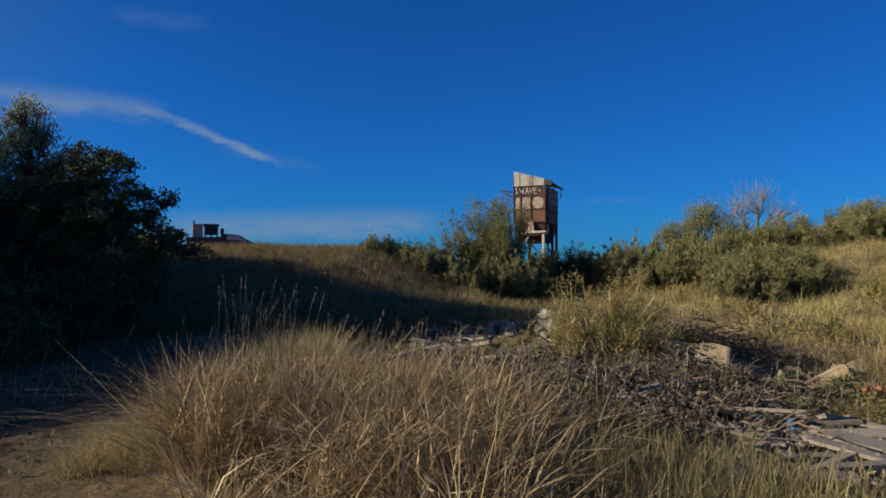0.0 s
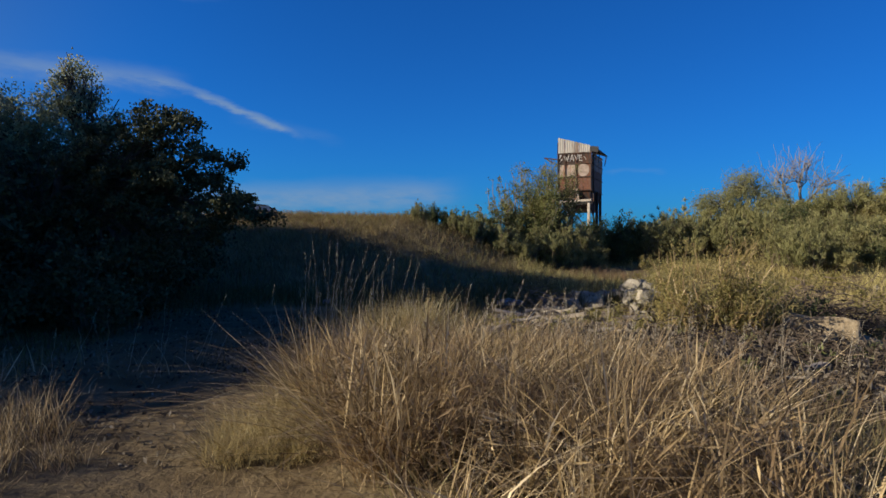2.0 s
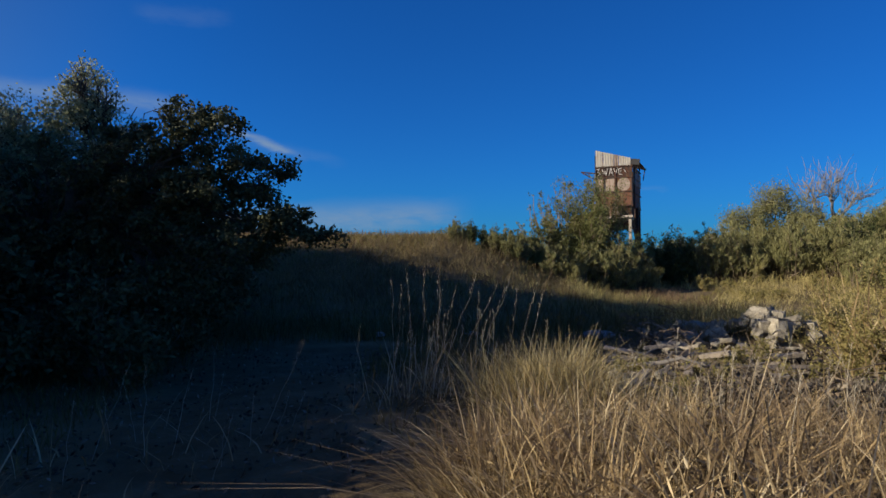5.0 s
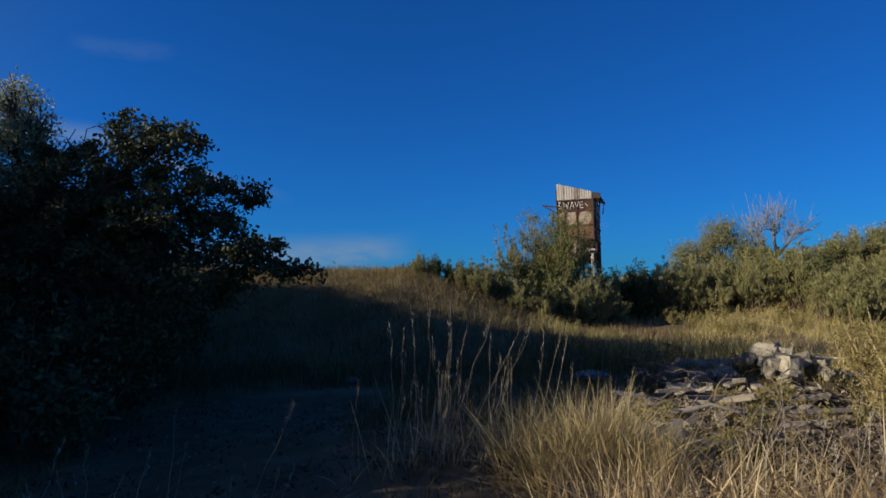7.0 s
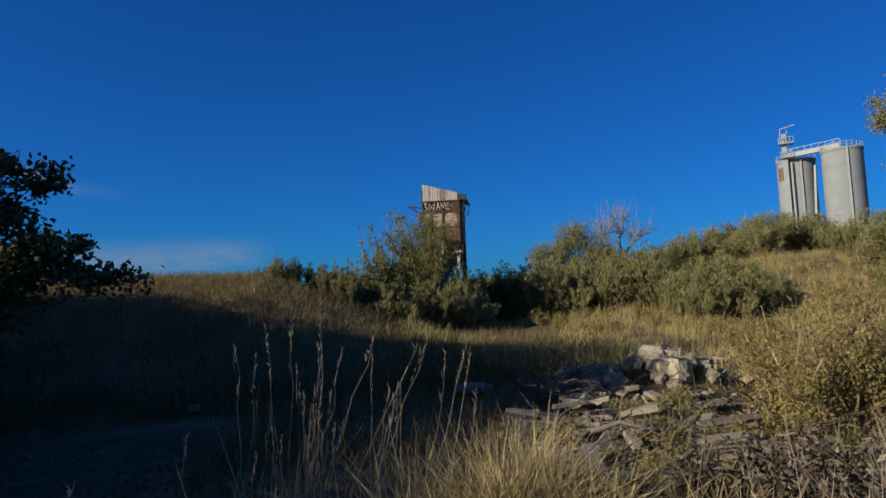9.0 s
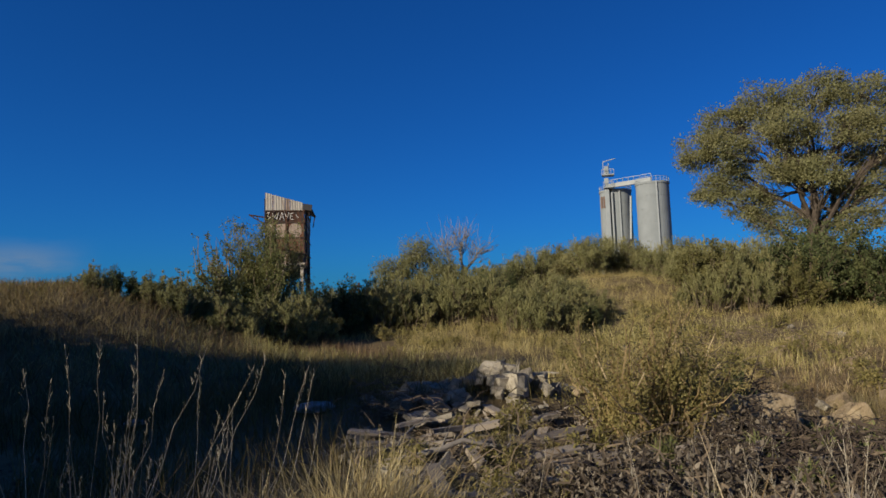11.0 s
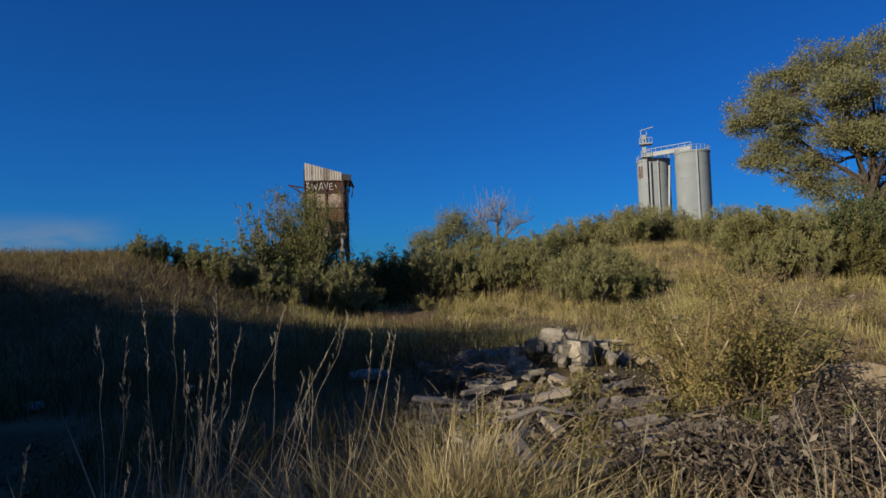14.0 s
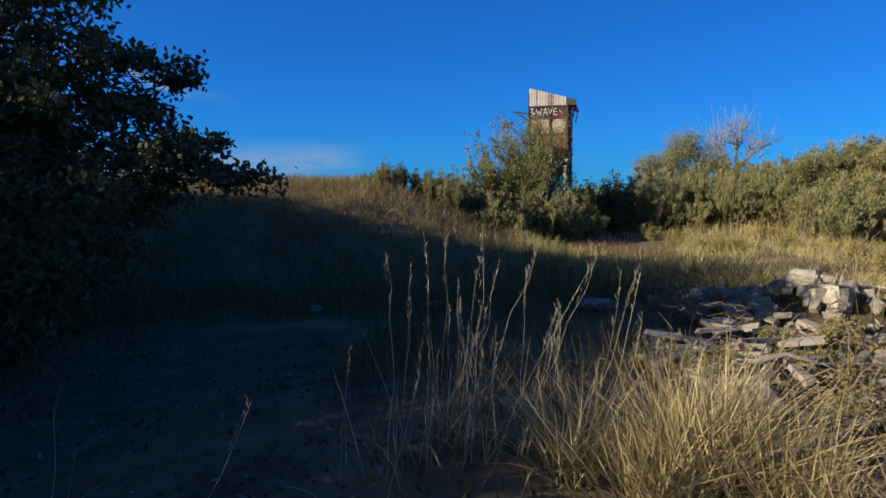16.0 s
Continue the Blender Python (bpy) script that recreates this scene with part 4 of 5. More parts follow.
grass("hill_grass", p, rng.uniform(0.15, 0.4, len(p)), rng.uniform(0.03, 0.06, len(p)), REDGRASS, "reddish brown dry grass on the low hill", rng, 0.3, 0.3, WIND)


def tussock(x, y, spread, n, h, mat, label, seed, lean=0.5, droop=0.25, width=0.005, group="grass tufts"):
    """A bunch of blades that fan out of one root."""
    r = np.random.default_rng(seed)
    a, q = r.uniform(0, 2 * np.pi, n), np.sqrt(r.random(n)) * spread
    pos = np.stack([q * np.cos(a), q * np.sin(a), np.full(n, -0.03)], 1)
    V, F = blades(pos, r.uniform(0.5, 1.0, n) * h, r.uniform(0.7, 1.3, n) * width, r, lean, droop)
    ob = thing("grass_tuft", pose(x, y, zat(x, y)), label, "grass tuft", group)
    tagged(mesh_object("foliage", V, F, mat, ob), kind="stuff")
    # shorter, darker brown blades round the root
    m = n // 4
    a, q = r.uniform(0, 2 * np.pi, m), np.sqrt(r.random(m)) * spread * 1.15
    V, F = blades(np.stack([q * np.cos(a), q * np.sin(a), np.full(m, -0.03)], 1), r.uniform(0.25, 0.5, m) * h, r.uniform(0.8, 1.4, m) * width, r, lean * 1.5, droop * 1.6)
    tagged(mesh_object("dead_base", V, F, BROWNBLADE, ob, "short dark brown blades at the root"), kind="stuff")
    return ob


for k, (px, py, s, n, h) in enumerate(((-1.5, 8.4, 0.26, 800, 0.95), (-1.85, 8.2, 0.2, 360, 0.8), (-1.2, 8.1, 0.22, 400, 0.74), (-2.1, 8.7, 0.15, 160, 0.75), (-1.25, 8.8, 0.22, 300, 0.72), (-1.5, 7.7, 0.24, 300, 0.5), (-0.85, 8.5, 0.2, 220, 0.55), (-0.5, 8.0, 0.2, 160, 0.5))):
    tussock(px, py, s, n, h, GOLD, "bushy tuft of golden bunch grass", 60 + k, 0.42, 0.45, 0.0078)
for k, (px, py, n, h) in enumerate(((-2.55, 5.2, 700, 0.36), (-2.5, 4.85, 700, 0.38), (-2.2, 5.15, 700, 0.48), (-2.3, 5.6, 500, 0.48), (-1.95, 5.5, 500, 0.55), (-2.1, 4.8, 500, 0.42))):
    tussock(px, py, 0.24, n, h, GOLD, "low soft golden grass tuft at the edge of the track", 170 + k, 0.75, 0.55, 0.0042)
for k, (px, py) in enumerate(((-2.2, 5.8), (-4.9, 5.0), (-4.6, 4.5), (-5.2, 5.8), (-5.3, 4.3), (-2.0, 6.4), (-4.3, 3.6), (-4.5, 4.0), (-4.1, 3.1))):
    tussock(px, py, 0.22, 420, 0.5, STRAW, "low dry grass tuft at the edge of the track", 70 + k, 0.6, 0.45)

for k, (px, py, h) in enumerate(((-4.05, 5.15, 0.6), (-4.15, 4.75, 0.4), (-3.9, 4.4, 0.35), (-3.75, 4.0, 0.3), (-4.4, 5.3, 0.55), (-3.6, 4.6, 0.28))):
    tussock(px, py, 0.16, 110, h, STRAW, "sparse pale grass tuft beside the track", 270 + k, 0.35, 0.3, 0.004)


def seed_stalk(bm_v, bm_f, foot, h, lean_az, lean, r):
    """A tall stem with a loose seed head."""
    top = Vector(foot) + Vector((math.cos(lean_az) * lean * h, math.sin(lean_az) * lean * h, h))
    line = bent(foot, top, r, 0.01, 6, 0.0)
    tube(line, [0.0029 - 0.0003 * i for i in range(7)], 4, bm_v, bm_f)
    for i in range(12):
        s = 0.74 + 0.28 * r.random()
        c = Vector(foot).lerp(top, s)
        a = r.uniform(0, 6.28)
        q = c + Vector((math.cos(a) * 0.015, math.sin(a) * 0.015, 0.034)) * r.uniform(0.4, 1.6)
        tube([c, c.lerp(q, 0.55), q], [0.0004, 0.0012, 0.0003], 3, bm_v, bm_f)


def seed_grass(x, y, n, h, spread, seed):
    r = np.random.default_rng(seed)
    ob = thing("seed_grass", pose(x, y, zat(x, y)), "tall dry grass clump with open seed heads", "grass", "tall seed grass")
    v, f = [], []
    for _ in range(n):
        foot = (r.normal(0, spread), r.normal(0, spread), -0.03)
        seed_stalk(v, f, foot, h * r.uniform(0.4, 1.1), r.normal(0.1, 0.8), abs(r.normal(0.22, 0.24)), r)
    tagged(mesh_object("stalks", v, f, SEED, ob), kind="stuff")
    m = n * 5
    pos = np.stack([r.normal(0, spread * 1.3, m), r.normal(0, spread * 1.3, m), np.full(m, -0.03)], 1)
    V, F = blades(pos, r.uniform(0.2, 0.75, m) * h * 0.8, r.uniform(0.004, 0.017, m), r, 0.35, 0.6)
    tagged(mesh_object("blades", V, F, STRAW, ob), kind="stuff")


for k, (px, py, n, h, s) in enumerate(((-2.95, 9.1, 10, 1.3, 0.15), (-2.65, 9.2, 13, 1.35, 0.14), (-2.35, 9.05, 7, 1.2, 0.15), (-3.4, 8.8, 2, 1.0, 0.2), (-1.9, 9.1, 5, 1.25, 0.14), (-4.1, 7.8, 4, 0.8, 0.2), (-2.4, 9.7, 5, 1.0, 0.25), (-0.9, 9.6, 4, 0.8, 0.2),
                                           (-1.2, 6.6, 14, 0.9, 0.3), (-0.5, 6.7, 16, 0.95, 0.3), (0.2, 6.5, 16, 0.92, 0.3), (0.8, 6.2, 12, 0.85, 0.3), (-0.2, 5.8, 12, 0.9, 0.35), (0.6, 5.4, 10, 0.85, 0.35), (2.9, 7.0, 8, 0.9, 0.35), (3.5, 6.6, 8, 0.85, 0.35), (3.9, 7.2, 6, 0.75, 0.4), (5.9, 8.8, 7, 0.8, 0.5), (4.6, 7.9, 6, 0.7, 0.4), (1.6, 8.0, 7, 0.7, 0.3), (2.4, 8.6, 6, 0.65, 0.35), (3.2, 7.8, 6, 0.7, 0.35), (0.8, 7.4, 7, 0.75, 0.3), (4.2, 8.8, 5, 0.7, 0.4), (2.2, 7.0, 6, 0.8, 0.3), (5.2, 8.4, 6, 0.7, 0.4), (0.1, 8.6, 4, 0.6, 0.3),
                                           (-4.8, 8.4, 2, 0.9, 0.2), (-5.2, 7.7, 3, 0.8, 0.25), (-4.5, 7.1, 3, 0.75, 0.25), (2.1, 6.0, 6, 0.85, 0.35), (1.2, 5.2, 6, 0.9, 0.35), (-5.6, 7.0, 5, 0.8, 0.3), (-1.8, 9.6, 5, 0.8, 0.25))):
    seed_grass(px, py, n, h, s, 90 + k)

# ---------------------------------------------------------------- the rusty hopper tower


def corrugated(name, x0, x1, z0, z_left, z_right, mat, parent, y=0.0, pitch=0.13, deep=0.006, m=Matrix()):
    """A corrugated sheet, its top edge sloping, with thickness."""
    n = max(int((x1 - x0) / pitch * 6), 4)
    v, f = [], []
    for i in range(n + 1):
        s = i / n
        x = x0 + (x1 - x0) * s
        d = deep * math.sin((x - x0) / pitch * 2 * math.pi)
        for dy in (0, 0.006):
            v += [tuple(m @ Vector((x, y + d + dy, z0))), tuple(m @ Vector((x, y + d + dy, z_left + (z_right - z_left) * s)))]
    for i in range(n):
        a, b = i * 4, i * 4 + 4
        f += [(a, b, b + 1, a + 1), (a + 2, a + 3, b + 3, b + 2), (a + 1, b + 1, b + 3, a + 3), (a, a + 2, b + 2, b)]
    return mesh_object(name, v, f, mat, parent)


def bars(name, rows, mat, parent, label=""):
    bm = bmesh.new()
    for a, b, w, d in rows:
        beam(bm, a, b, w, d, min(w, d) * 0.12)
    return part(name, bm, mat, parent, label)


def panel(name, x0, x1, z0, z1, mat, parent, y=0.0, thick=0.03, label=""):
    return part(name, box(bmesh.new(), (x1 - x0, thick, z1 - z0), Matrix.Translation(((x0 + x1) / 2, y, (z0 + z1) / 2)), 0.006), mat, parent, label)


def hopper_tower():
    TW, TD = 1.9, 3.4
    ob = thing("hopper_tower", pose(4.78, 32.8, 0, 0, 0, -24) @ Matrix.Diagonal((0.9, 0.9, 1, 1)), "rusted sheet metal hopper tower on timber legs with graffiti", "tower")
    cuts = [0, 0.34, 0.42, 0.98, 1.22, 1.58, 1.86]
    for i, (a, b) in enumerate(zip(cuts, cuts[1:])):
        top = lambda x: 6.93 - 0.26 * x
        corrugated("top_sheet", a + 0.004, b - 0.004, 6.08, top(a), top(b), (ZINC, ZINC_DIM, ZINC, ZINC_DIM, ZINC, ZINC)[i], ob, -0.06 - 0.005 * (i % 2))
    # side sheets under the roof
    side = pose(TW + 0.04, 0, 0, 0, 0, 90)
    for i in range(5):
        corrugated("top_sheet", i * 0.68 + 0.01, i * 0.68 + 0.67, 5.25, 6.12 - 0.03 * i, 6.1 - 0.03 * i, ZINC_DIM if i % 2 else PALEPANEL, ob, 0.0, m=side)
    left = pose(-0.04, 0, 0, 0, 0, 90)
    for i in range(5):
        corrugated("side_sheet", i * 0.68 + 0.01, i * 0.68 + 0.67, 4.1, 6.7, 6.5, RUSTPANEL, ob, 0.0, m=left)
    bm = bmesh.new()
    box(bm, (0.95, 3.5, 0.05), pose(1.8, 1.7, 6.36, 0, 14, 0), 0.01)
    box(bm, (0.46, 0.05, 0.28), pose(2.08, -0.02, 6.24, 0, 8, 0), 0.008)
    part("roof", bm, SHED, ob, "dark sagging sheet roof")
    for y, xa in ((0.1, 2.2), (1.2, 2.18), (3.2, 2.22)):
        bars("roof_strut", [((xa, y, 6.3), (2.11, y, 5.68), 0.05, 0.05)], DARKSTEEL, ob)
    # front plates, between the angle irons
    panel("front_plate", 0, TW, 5.56, 6.1, DARKSTEEL, ob, 0.0)
    xs = [0.0, 0.42, 0.98, 1.12, TW]
    for i, m in enumerate((PALEPANEL, PALEPANEL, RUSTPANEL, RUSTPANEL)):
        panel("front_plate", xs[i] + 0.004, xs[i + 1] - 0.004, 4.86, 5.54, m, ob, 0.0)
    panel("front_plate", 0, TW, 4.18, 4.84, RUSTPANEL, ob, 0.0)
    # circle of pale paint
    bm = bmesh.new()
    bmesh.ops.create_circle(bm, cap_ends=True, segments=40, radius=0.33, matrix=pose(1.47, -0.021, 5.2, 90, 0, 0))
    part("painted_disc", bm, DISC, ob, "pale spray-painted disc")
    # scrawl of graffiti
    strokes = [[(0.06, 5.98), (0.2, 6.02), (0.1, 5.84), (0.26, 5.78), (0.08, 5.66)], [(0.36, 5.98), (0.42, 5.68), (0.5, 5.9), (0.56, 5.68), (0.64, 6.0)],
               [(0.7, 5.66), (0.82, 6.02), (0.92, 5.66)], [(0.74, 5.8), (0.9, 5.8)], [(0.96, 6.0), (1.06, 5.68), (1.16, 6.02)],
               [(1.38, 5.98), (1.22, 5.94), (1.24, 5.7), (1.42, 5.68)], [(1.22, 5.84), (1.38, 5.84)], [(1.5, 5.9), (1.62, 5.75)]]
    bm = bmesh.new()
    for s in strokes:
        for (ax, az), (bx, bz) in zip(s, s[1:]):
            beam(bm, (ax, -0.03, az), (bx, -0.03, bz), 0.058, 0.02)
    part("graffiti", bm, SPRAY, ob, "white spray-painted scrawl")
    for z in (6.09, 5.55, 4.85, 4.17):
        bars("angle_iron", [((-0.05, -0.04, z), (TW + 0.05, -0.04, z), 0.05, 0.06)], DARKSTEEL, ob)
        bars("angle_iron", [((TW + 0.03, 0, z - 0.02), (TW + 0.03, TD, z - 0.02), 0.06, 0.05)], DARKSTEEL, ob)
    for x in (0.42, 1.05, TW, 0.0):
        bars("angle_iron", [((x, -0.045, 4.1), (x, -0.045, 6.1), 0.05, 0.045)], DARKSTEEL, ob)
    # side and back plates
    for i in range(4):
        m = pose(TW, 0, 0, 0, 0, 90)
        o = panel("side_plate", i * 0.85 + 0.004, i * 0.85 + 0.846, 4.18, 5.26, RUSTPANEL if i else DARKSTEEL, ob, 0.0)
        o.matrix_basis = m
    panel("back_plate", 0, TW, 4.18, 6.2, RUSTPANEL, ob, TD)
    # tapering chute below
    bm = bmesh.new()
    lo = [bm.verts.new(p) for p in ((0.3, 0.5, 3.1), (TW - 0.2, 0.5, 3.1), (TW - 0.2, TD - 0.8, 3.1), (0.3, TD - 0.8, 3.1))]
    hi = [bm.verts.new(p) for p in ((0.02, 0.02, 4.17), (TW - 0.02, 0.02, 4.17), (TW - 0.02, TD, 4.17), (0.02, TD, 4.17))]
    for k in range(4):
        bm.faces.new((lo[k], lo[(k + 1) % 4], hi[(k + 1) % 4], hi[k]))
    bm.faces.new(lo[::-1])
    part("chute", bm, DARKSTEEL, ob)
    bm = box(bmesh.new(), (0.52, 0.03, 0.62), pose(0.95, -0.05, 3.9, 0, -9, 0), 0.006)
    part("loose_sheet", bm, PALEPANEL, ob, "loose bent pale sheet")
    bars("loose_sheet", [((0.15, -0.03, 4.1), (0.55, -0.03, 3.7), 0.2, 0.02)], DARKSTEEL, ob)
    # timber shelf, legs and braces
    for z, y in ((3.62, -0.1), (3.5, 0.12)):
        bars("shelf_beam", [((0.15, y, z - 0.06), (TW + 0.05, y, z + 0.02), 0.13, 0.12)], PALEWOOD, ob, "whitewashed timber beam")
    for x, y, m in ((TW - 0.12, 0.0, PALEWOOD), (0.1, 0.0, DARKSTEEL), (TW - 0.05, TD - 0.2, DARKSTEEL), (0.1, TD - 0.2, DARKSTEEL), (TW + 0.02, 1.7, DARKSTEEL)):
        bars("leg", [((x, y, 0.3), (x, y, 4.2 if m is DARKSTEEL else 3.5), 0.15, 0.15)], m, ob)
    bars("brace", [((0.95, 0.02, 3.5), (0.55, 0.02, 2.9), 0.07, 0.07)], PALEWOOD, ob)
    bars("brace", [((TW, 0.1, 3.2), (TW, TD - 0.3, 1.4), 0.07, 0.07)], DARKSTEEL, ob)
    bars("brace", [((0.1, TD - 0.3, 3.2), (TW, TD - 0.3, 1.6), 0.07, 0.07)], DARKSTEEL, ob)
    bars("side_arm", [((0.05, -0.05, 5.78), (-0.78, -0.15, 5.9), 0.06, 0.06), ((0.05, -0.05, 5.45), (-0.7, -0.15, 5.86), 0.05, 0.05), ((-0.4, -0.1, 5.84), (-0.3, -0.1, 5.62), 0.04, 0.04)], DARKSTEEL, ob)
    bars("drain_pipe", [((TW + 0.1, 0.2, 6.0), (TW + 0.1, 0.2, 1.0), 0.06, 0.06)], DARKSTEEL, ob)


hopper_tower()

# ---------------------------------------------------------------- the concrete silos


def cylinder(bm, r, z0, z1, x=0.0, y=0.0, seg=48):
    bmesh.ops.create_cone(bm, cap_ends=True, segments=seg, radius1=r, radius2=r, depth=z1 - z0, matrix=Matrix.Translation((x, y, (z0 + z1) / 2)))
    return bm


def silo(az, d, r, top, group):
    x, y = polar(az, d)
    ob = thing("grain_silo", pose(x, y, 0, 0, 0, -az), "tall pale concrete silo with a ringed wall", "silo", group)
    part("wall", cylinder(bmesh.new(), r, 0, top), SILO, ob, smooth=False)
    z = 3.2
    while z < top - 0.5:
        part("ring", cylinder(bmesh.new(), r + 0.035, z, z + 0.12), SILO, ob)
        z += 2.6
    part("rim", cylinder(bmesh.new(), r + 0.12, top - 0.35, top + 0.05), SILO, ob)
    part("ladder", box(bmesh.new(), (0.28, 0.18, top), Matrix.Translation((0.25 * r, -r - 0.06, top / 2))), SILO_STEEL, ob)
    bm = bmesh.new()
    for k in range(24):
        a = 2 * math.pi * k / 24
        b = 2 * math.pi * (k + 1) / 24
        pa, pb = (r * math.cos(a), r * math.sin(a)), (r * math.cos(b), r * math.sin(b))
        beam(bm, (*pa, top), (*pa, top + 1.0), 0.08, 0.08)
        for h in (0.5, 1.0):
            beam(bm, (*pa, top + h), (*pb, top + h), 0.06, 0.06)
    part("railing", bm, SILO_STEEL, ob)
    return ob


SD = 130.0
left_silo = silo(47.75, SD + 3, 3.2, 24.2, "concrete silos")
right_silo = silo(50.95, SD - 3, 3.15, 24.1, "concrete silos")
bm = bmesh.new()
for k in range(4):
    for j in range(3):
        box(bm, (0.42, 0.1, 0.55), Matrix.Translation((-2.75 + 0.5 * j, -1.9 - 0.42 * j, 20.8 + 0.62 * k)) @ pose(0, 0, 0, 0, 0, -42))
part("lettering", bm, SILO_DARK, left_silo, "faded dark lettering blocks")
ex, ey = polar(47.05, SD - 0.8)
lift = thing("bucket_elevator", pose(ex, ey, 0, 0, 0, -47), "pale steel bucket elevator shaft beside the silos", "elevator")
part("shaft", box(bmesh.new(), (0.85, 0.85, 26.4), Matrix.Translation((0, 0, 13.2)), 0.04), SILO_STEEL, lift)
part("pipe", cylinder(bmesh.new(), 0.22, 0, 23.5, 0.95, 0.2, 16), SILO_STEEL, lift)
for z, w in ((24.4, 2.0), (27.0, 2.4)):
    part("platform", box(bmesh.new(), (w, 2.2, 0.22), Matrix.Translation((0.35, 0, z)), 0.03), SILO_STEEL, lift)
    bm = bmesh.new()
    for k in range(5):
        beam(bm, (0.35 - w / 2 + k * w / 4, -1.05, z), (0.35 - w / 2 + k * w / 4, -1.05, z + 1.1), 0.09, 0.09)
    beam(bm, (0.35 - w / 2, -1.05, z + 1.1), (0.35 + w / 2, -1.05, z + 1.1), 0.1, 0.1)
    part("railing", bm, SILO_STEEL, lift)
part("head", box(bmesh.new(), (0.9, 0.9, 2.0), Matrix.Translation((0.1, 0, 27.9)), 0.1), SILO_STEEL, lift)
for k, z in ((-0.55, 29.9), (0.55, 29.6)):
    part("post", beam(bmesh.new(), (k, 0, 27), (k, 0, z), 0.14, 0.14), SILO_STEEL, lift)
part("jib", beam(bmesh.new(), (-0.5, 0, 29.9), (1.9, 0, 30.4), 0.16, 0.16), SILO_STEEL, lift)
rx, ry = polar(50.9, SD - 3)
bridge = thing("conveyor_bridge", Matrix(), "steel conveyor bridge across the silo tops", "conveyor")
a, b = Vector((ex, ey, 24.7)), Vector((rx, ry, 25.0))
part("girder", beam(bmesh.new(), a, b, 0.7, 0.9, 0.05), SILO_STEEL, bridge)
part("rail", beam(bmesh.new(), a + Vector((0, 0, 1.2)), b + Vector((0, 0, 1.2)), 0.1, 0.1), SILO_STEEL, bridge)
for k in range(9):
    q = a.lerp(b, k / 8)
    part("post", beam(bmesh.new(), q, q + Vector((0, 0, 1.2)), 0.09, 0.09), SILO_STEEL, bridge)
chute = thing("silo_chute", Matrix(), "dark inclined chute between the silos", "chute")
part("duct", beam(bmesh.new(), Vector((*polar(47.5, SD - 2), 6.5)), Vector((*polar(48.9, SD - 1), 13.5)), 0.55, 0.55, 0.05), SHED, chute)
part("duct", beam(bmesh.new(), Vector((*polar(48.9, SD - 1), 13.5)), Vector((*polar(49.1, SD), 22.5)), 0.4, 0.4, 0.05), SILO_STEEL, chute, "pale steel riser")

# ---------------------------------------------------------------- plant on the hill
shed = thing("crusher_shed", pose(-22.6, 71, 2.7, 0, 0, 17.5), "dark low industrial shed on the hill crest", "shed")
bm = bmesh.new()
prof = [(-4.6, 0), (4.9, 0), (4.9, 0.7), (0.9, 2.95), (-1.0, 3.1), (-1.0, 2.7), (-4.6, 2.6)]
for y0 in (-2, 2):
    bm.faces.new([bm.verts.new((px, y0, pz)) for px, pz in (prof if y0 < 0 else prof[::-1])])
bm.verts.ensure_lookup_table()
n = len(prof)
for k in range(n):
    k2 = (k + 1) % n
    bm.faces.new((bm.verts[k], bm.verts[k2], bm.verts[n + n - 1 - k2], bm.verts[n + n - 1 - k]))
part("body", bm, SHED, shed)
part("roof_patch", box(bmesh.new(), (1.5, 0.1, 0.5), pose(0.4, -2.06, 2.6), 0.02), SHED_PALE, shed, "pale roof sheet")
for px in (1.2, 1.55):
    part("window", box(bmesh.new(), (0.25, 0.08, 0.4), pose(px, -2.06, 2.35), 0.01), SHED_PALE, shed)
part("vent", box(bmesh.new(), (0.4, 0.5, 0.7), pose(-0.9, 0, 3.4), 0.05), SHED, shed)
plant_cab = thing("crusher_plant", pose(-25.6, 71, 2.7, 0, 0, 20), "pale rusty crushing plant with a raised cabin", "machine")
part("base", box(bmesh.new(), (3.4, 2.5, 0.35), pose(0.4, 0, 2.4), 0.04), SHED_PALE, plant_cab)
part("cabin", box(bmesh.new(), (1.1, 1.6, 1.7), pose(-0.7, 0, 3.4), 0.05), PALEPANEL, plant_cab)
for px in (0.1, 0.75, 1.4):
    part("post", beam(bmesh.new(), (px, -0.8, 2.5), (px, -0.8, 4.2), 0.16, 0.16), SHED, plant_cab)
part("deck", box(bmesh.new(), (1.7, 1.6, 0.25), pose(0.75, 0, 4.15), 0.03), SHED, plant_cab)
part("hopper", box(bmesh.new(), (1.2, 1.2, 0.9), pose(0.75, 0, 3.5), 0.1), SHED, plant_cab)
part("lamp_post", beam(bmesh.new(), (-1.1, 0, 4.2), (-1.1, 0, 4.7), 0.16, 0.16), SHED, plant_cab)
for px in (-1.0, 1.8):
    part("leg", beam(bmesh.new(), (px, 0, -0.2), (px, 0, 2.3), 0.3, 0.3), SHED, plant_cab)
px, py = 27.5, 74.0
pole = thing("utility_pole", pose(px, py, zat(px, py)), "thin dark utility pole beyond the shrubs", "pole")
part("shaft", beam(bmesh.new(), (0, 0, -0.2), (0, 0, 3.7), 0.2, 0.2, 0.03), DARKSTEEL, pole)
part("crossarm", beam(bmesh.new(), (-0.45, 0, 3.3), (0.45, 0, 3.3), 0.14, 0.14, 0.02), DARKSTEEL, pole)

# ---------------------------------------------------------------- rubble: stones, boards, brush


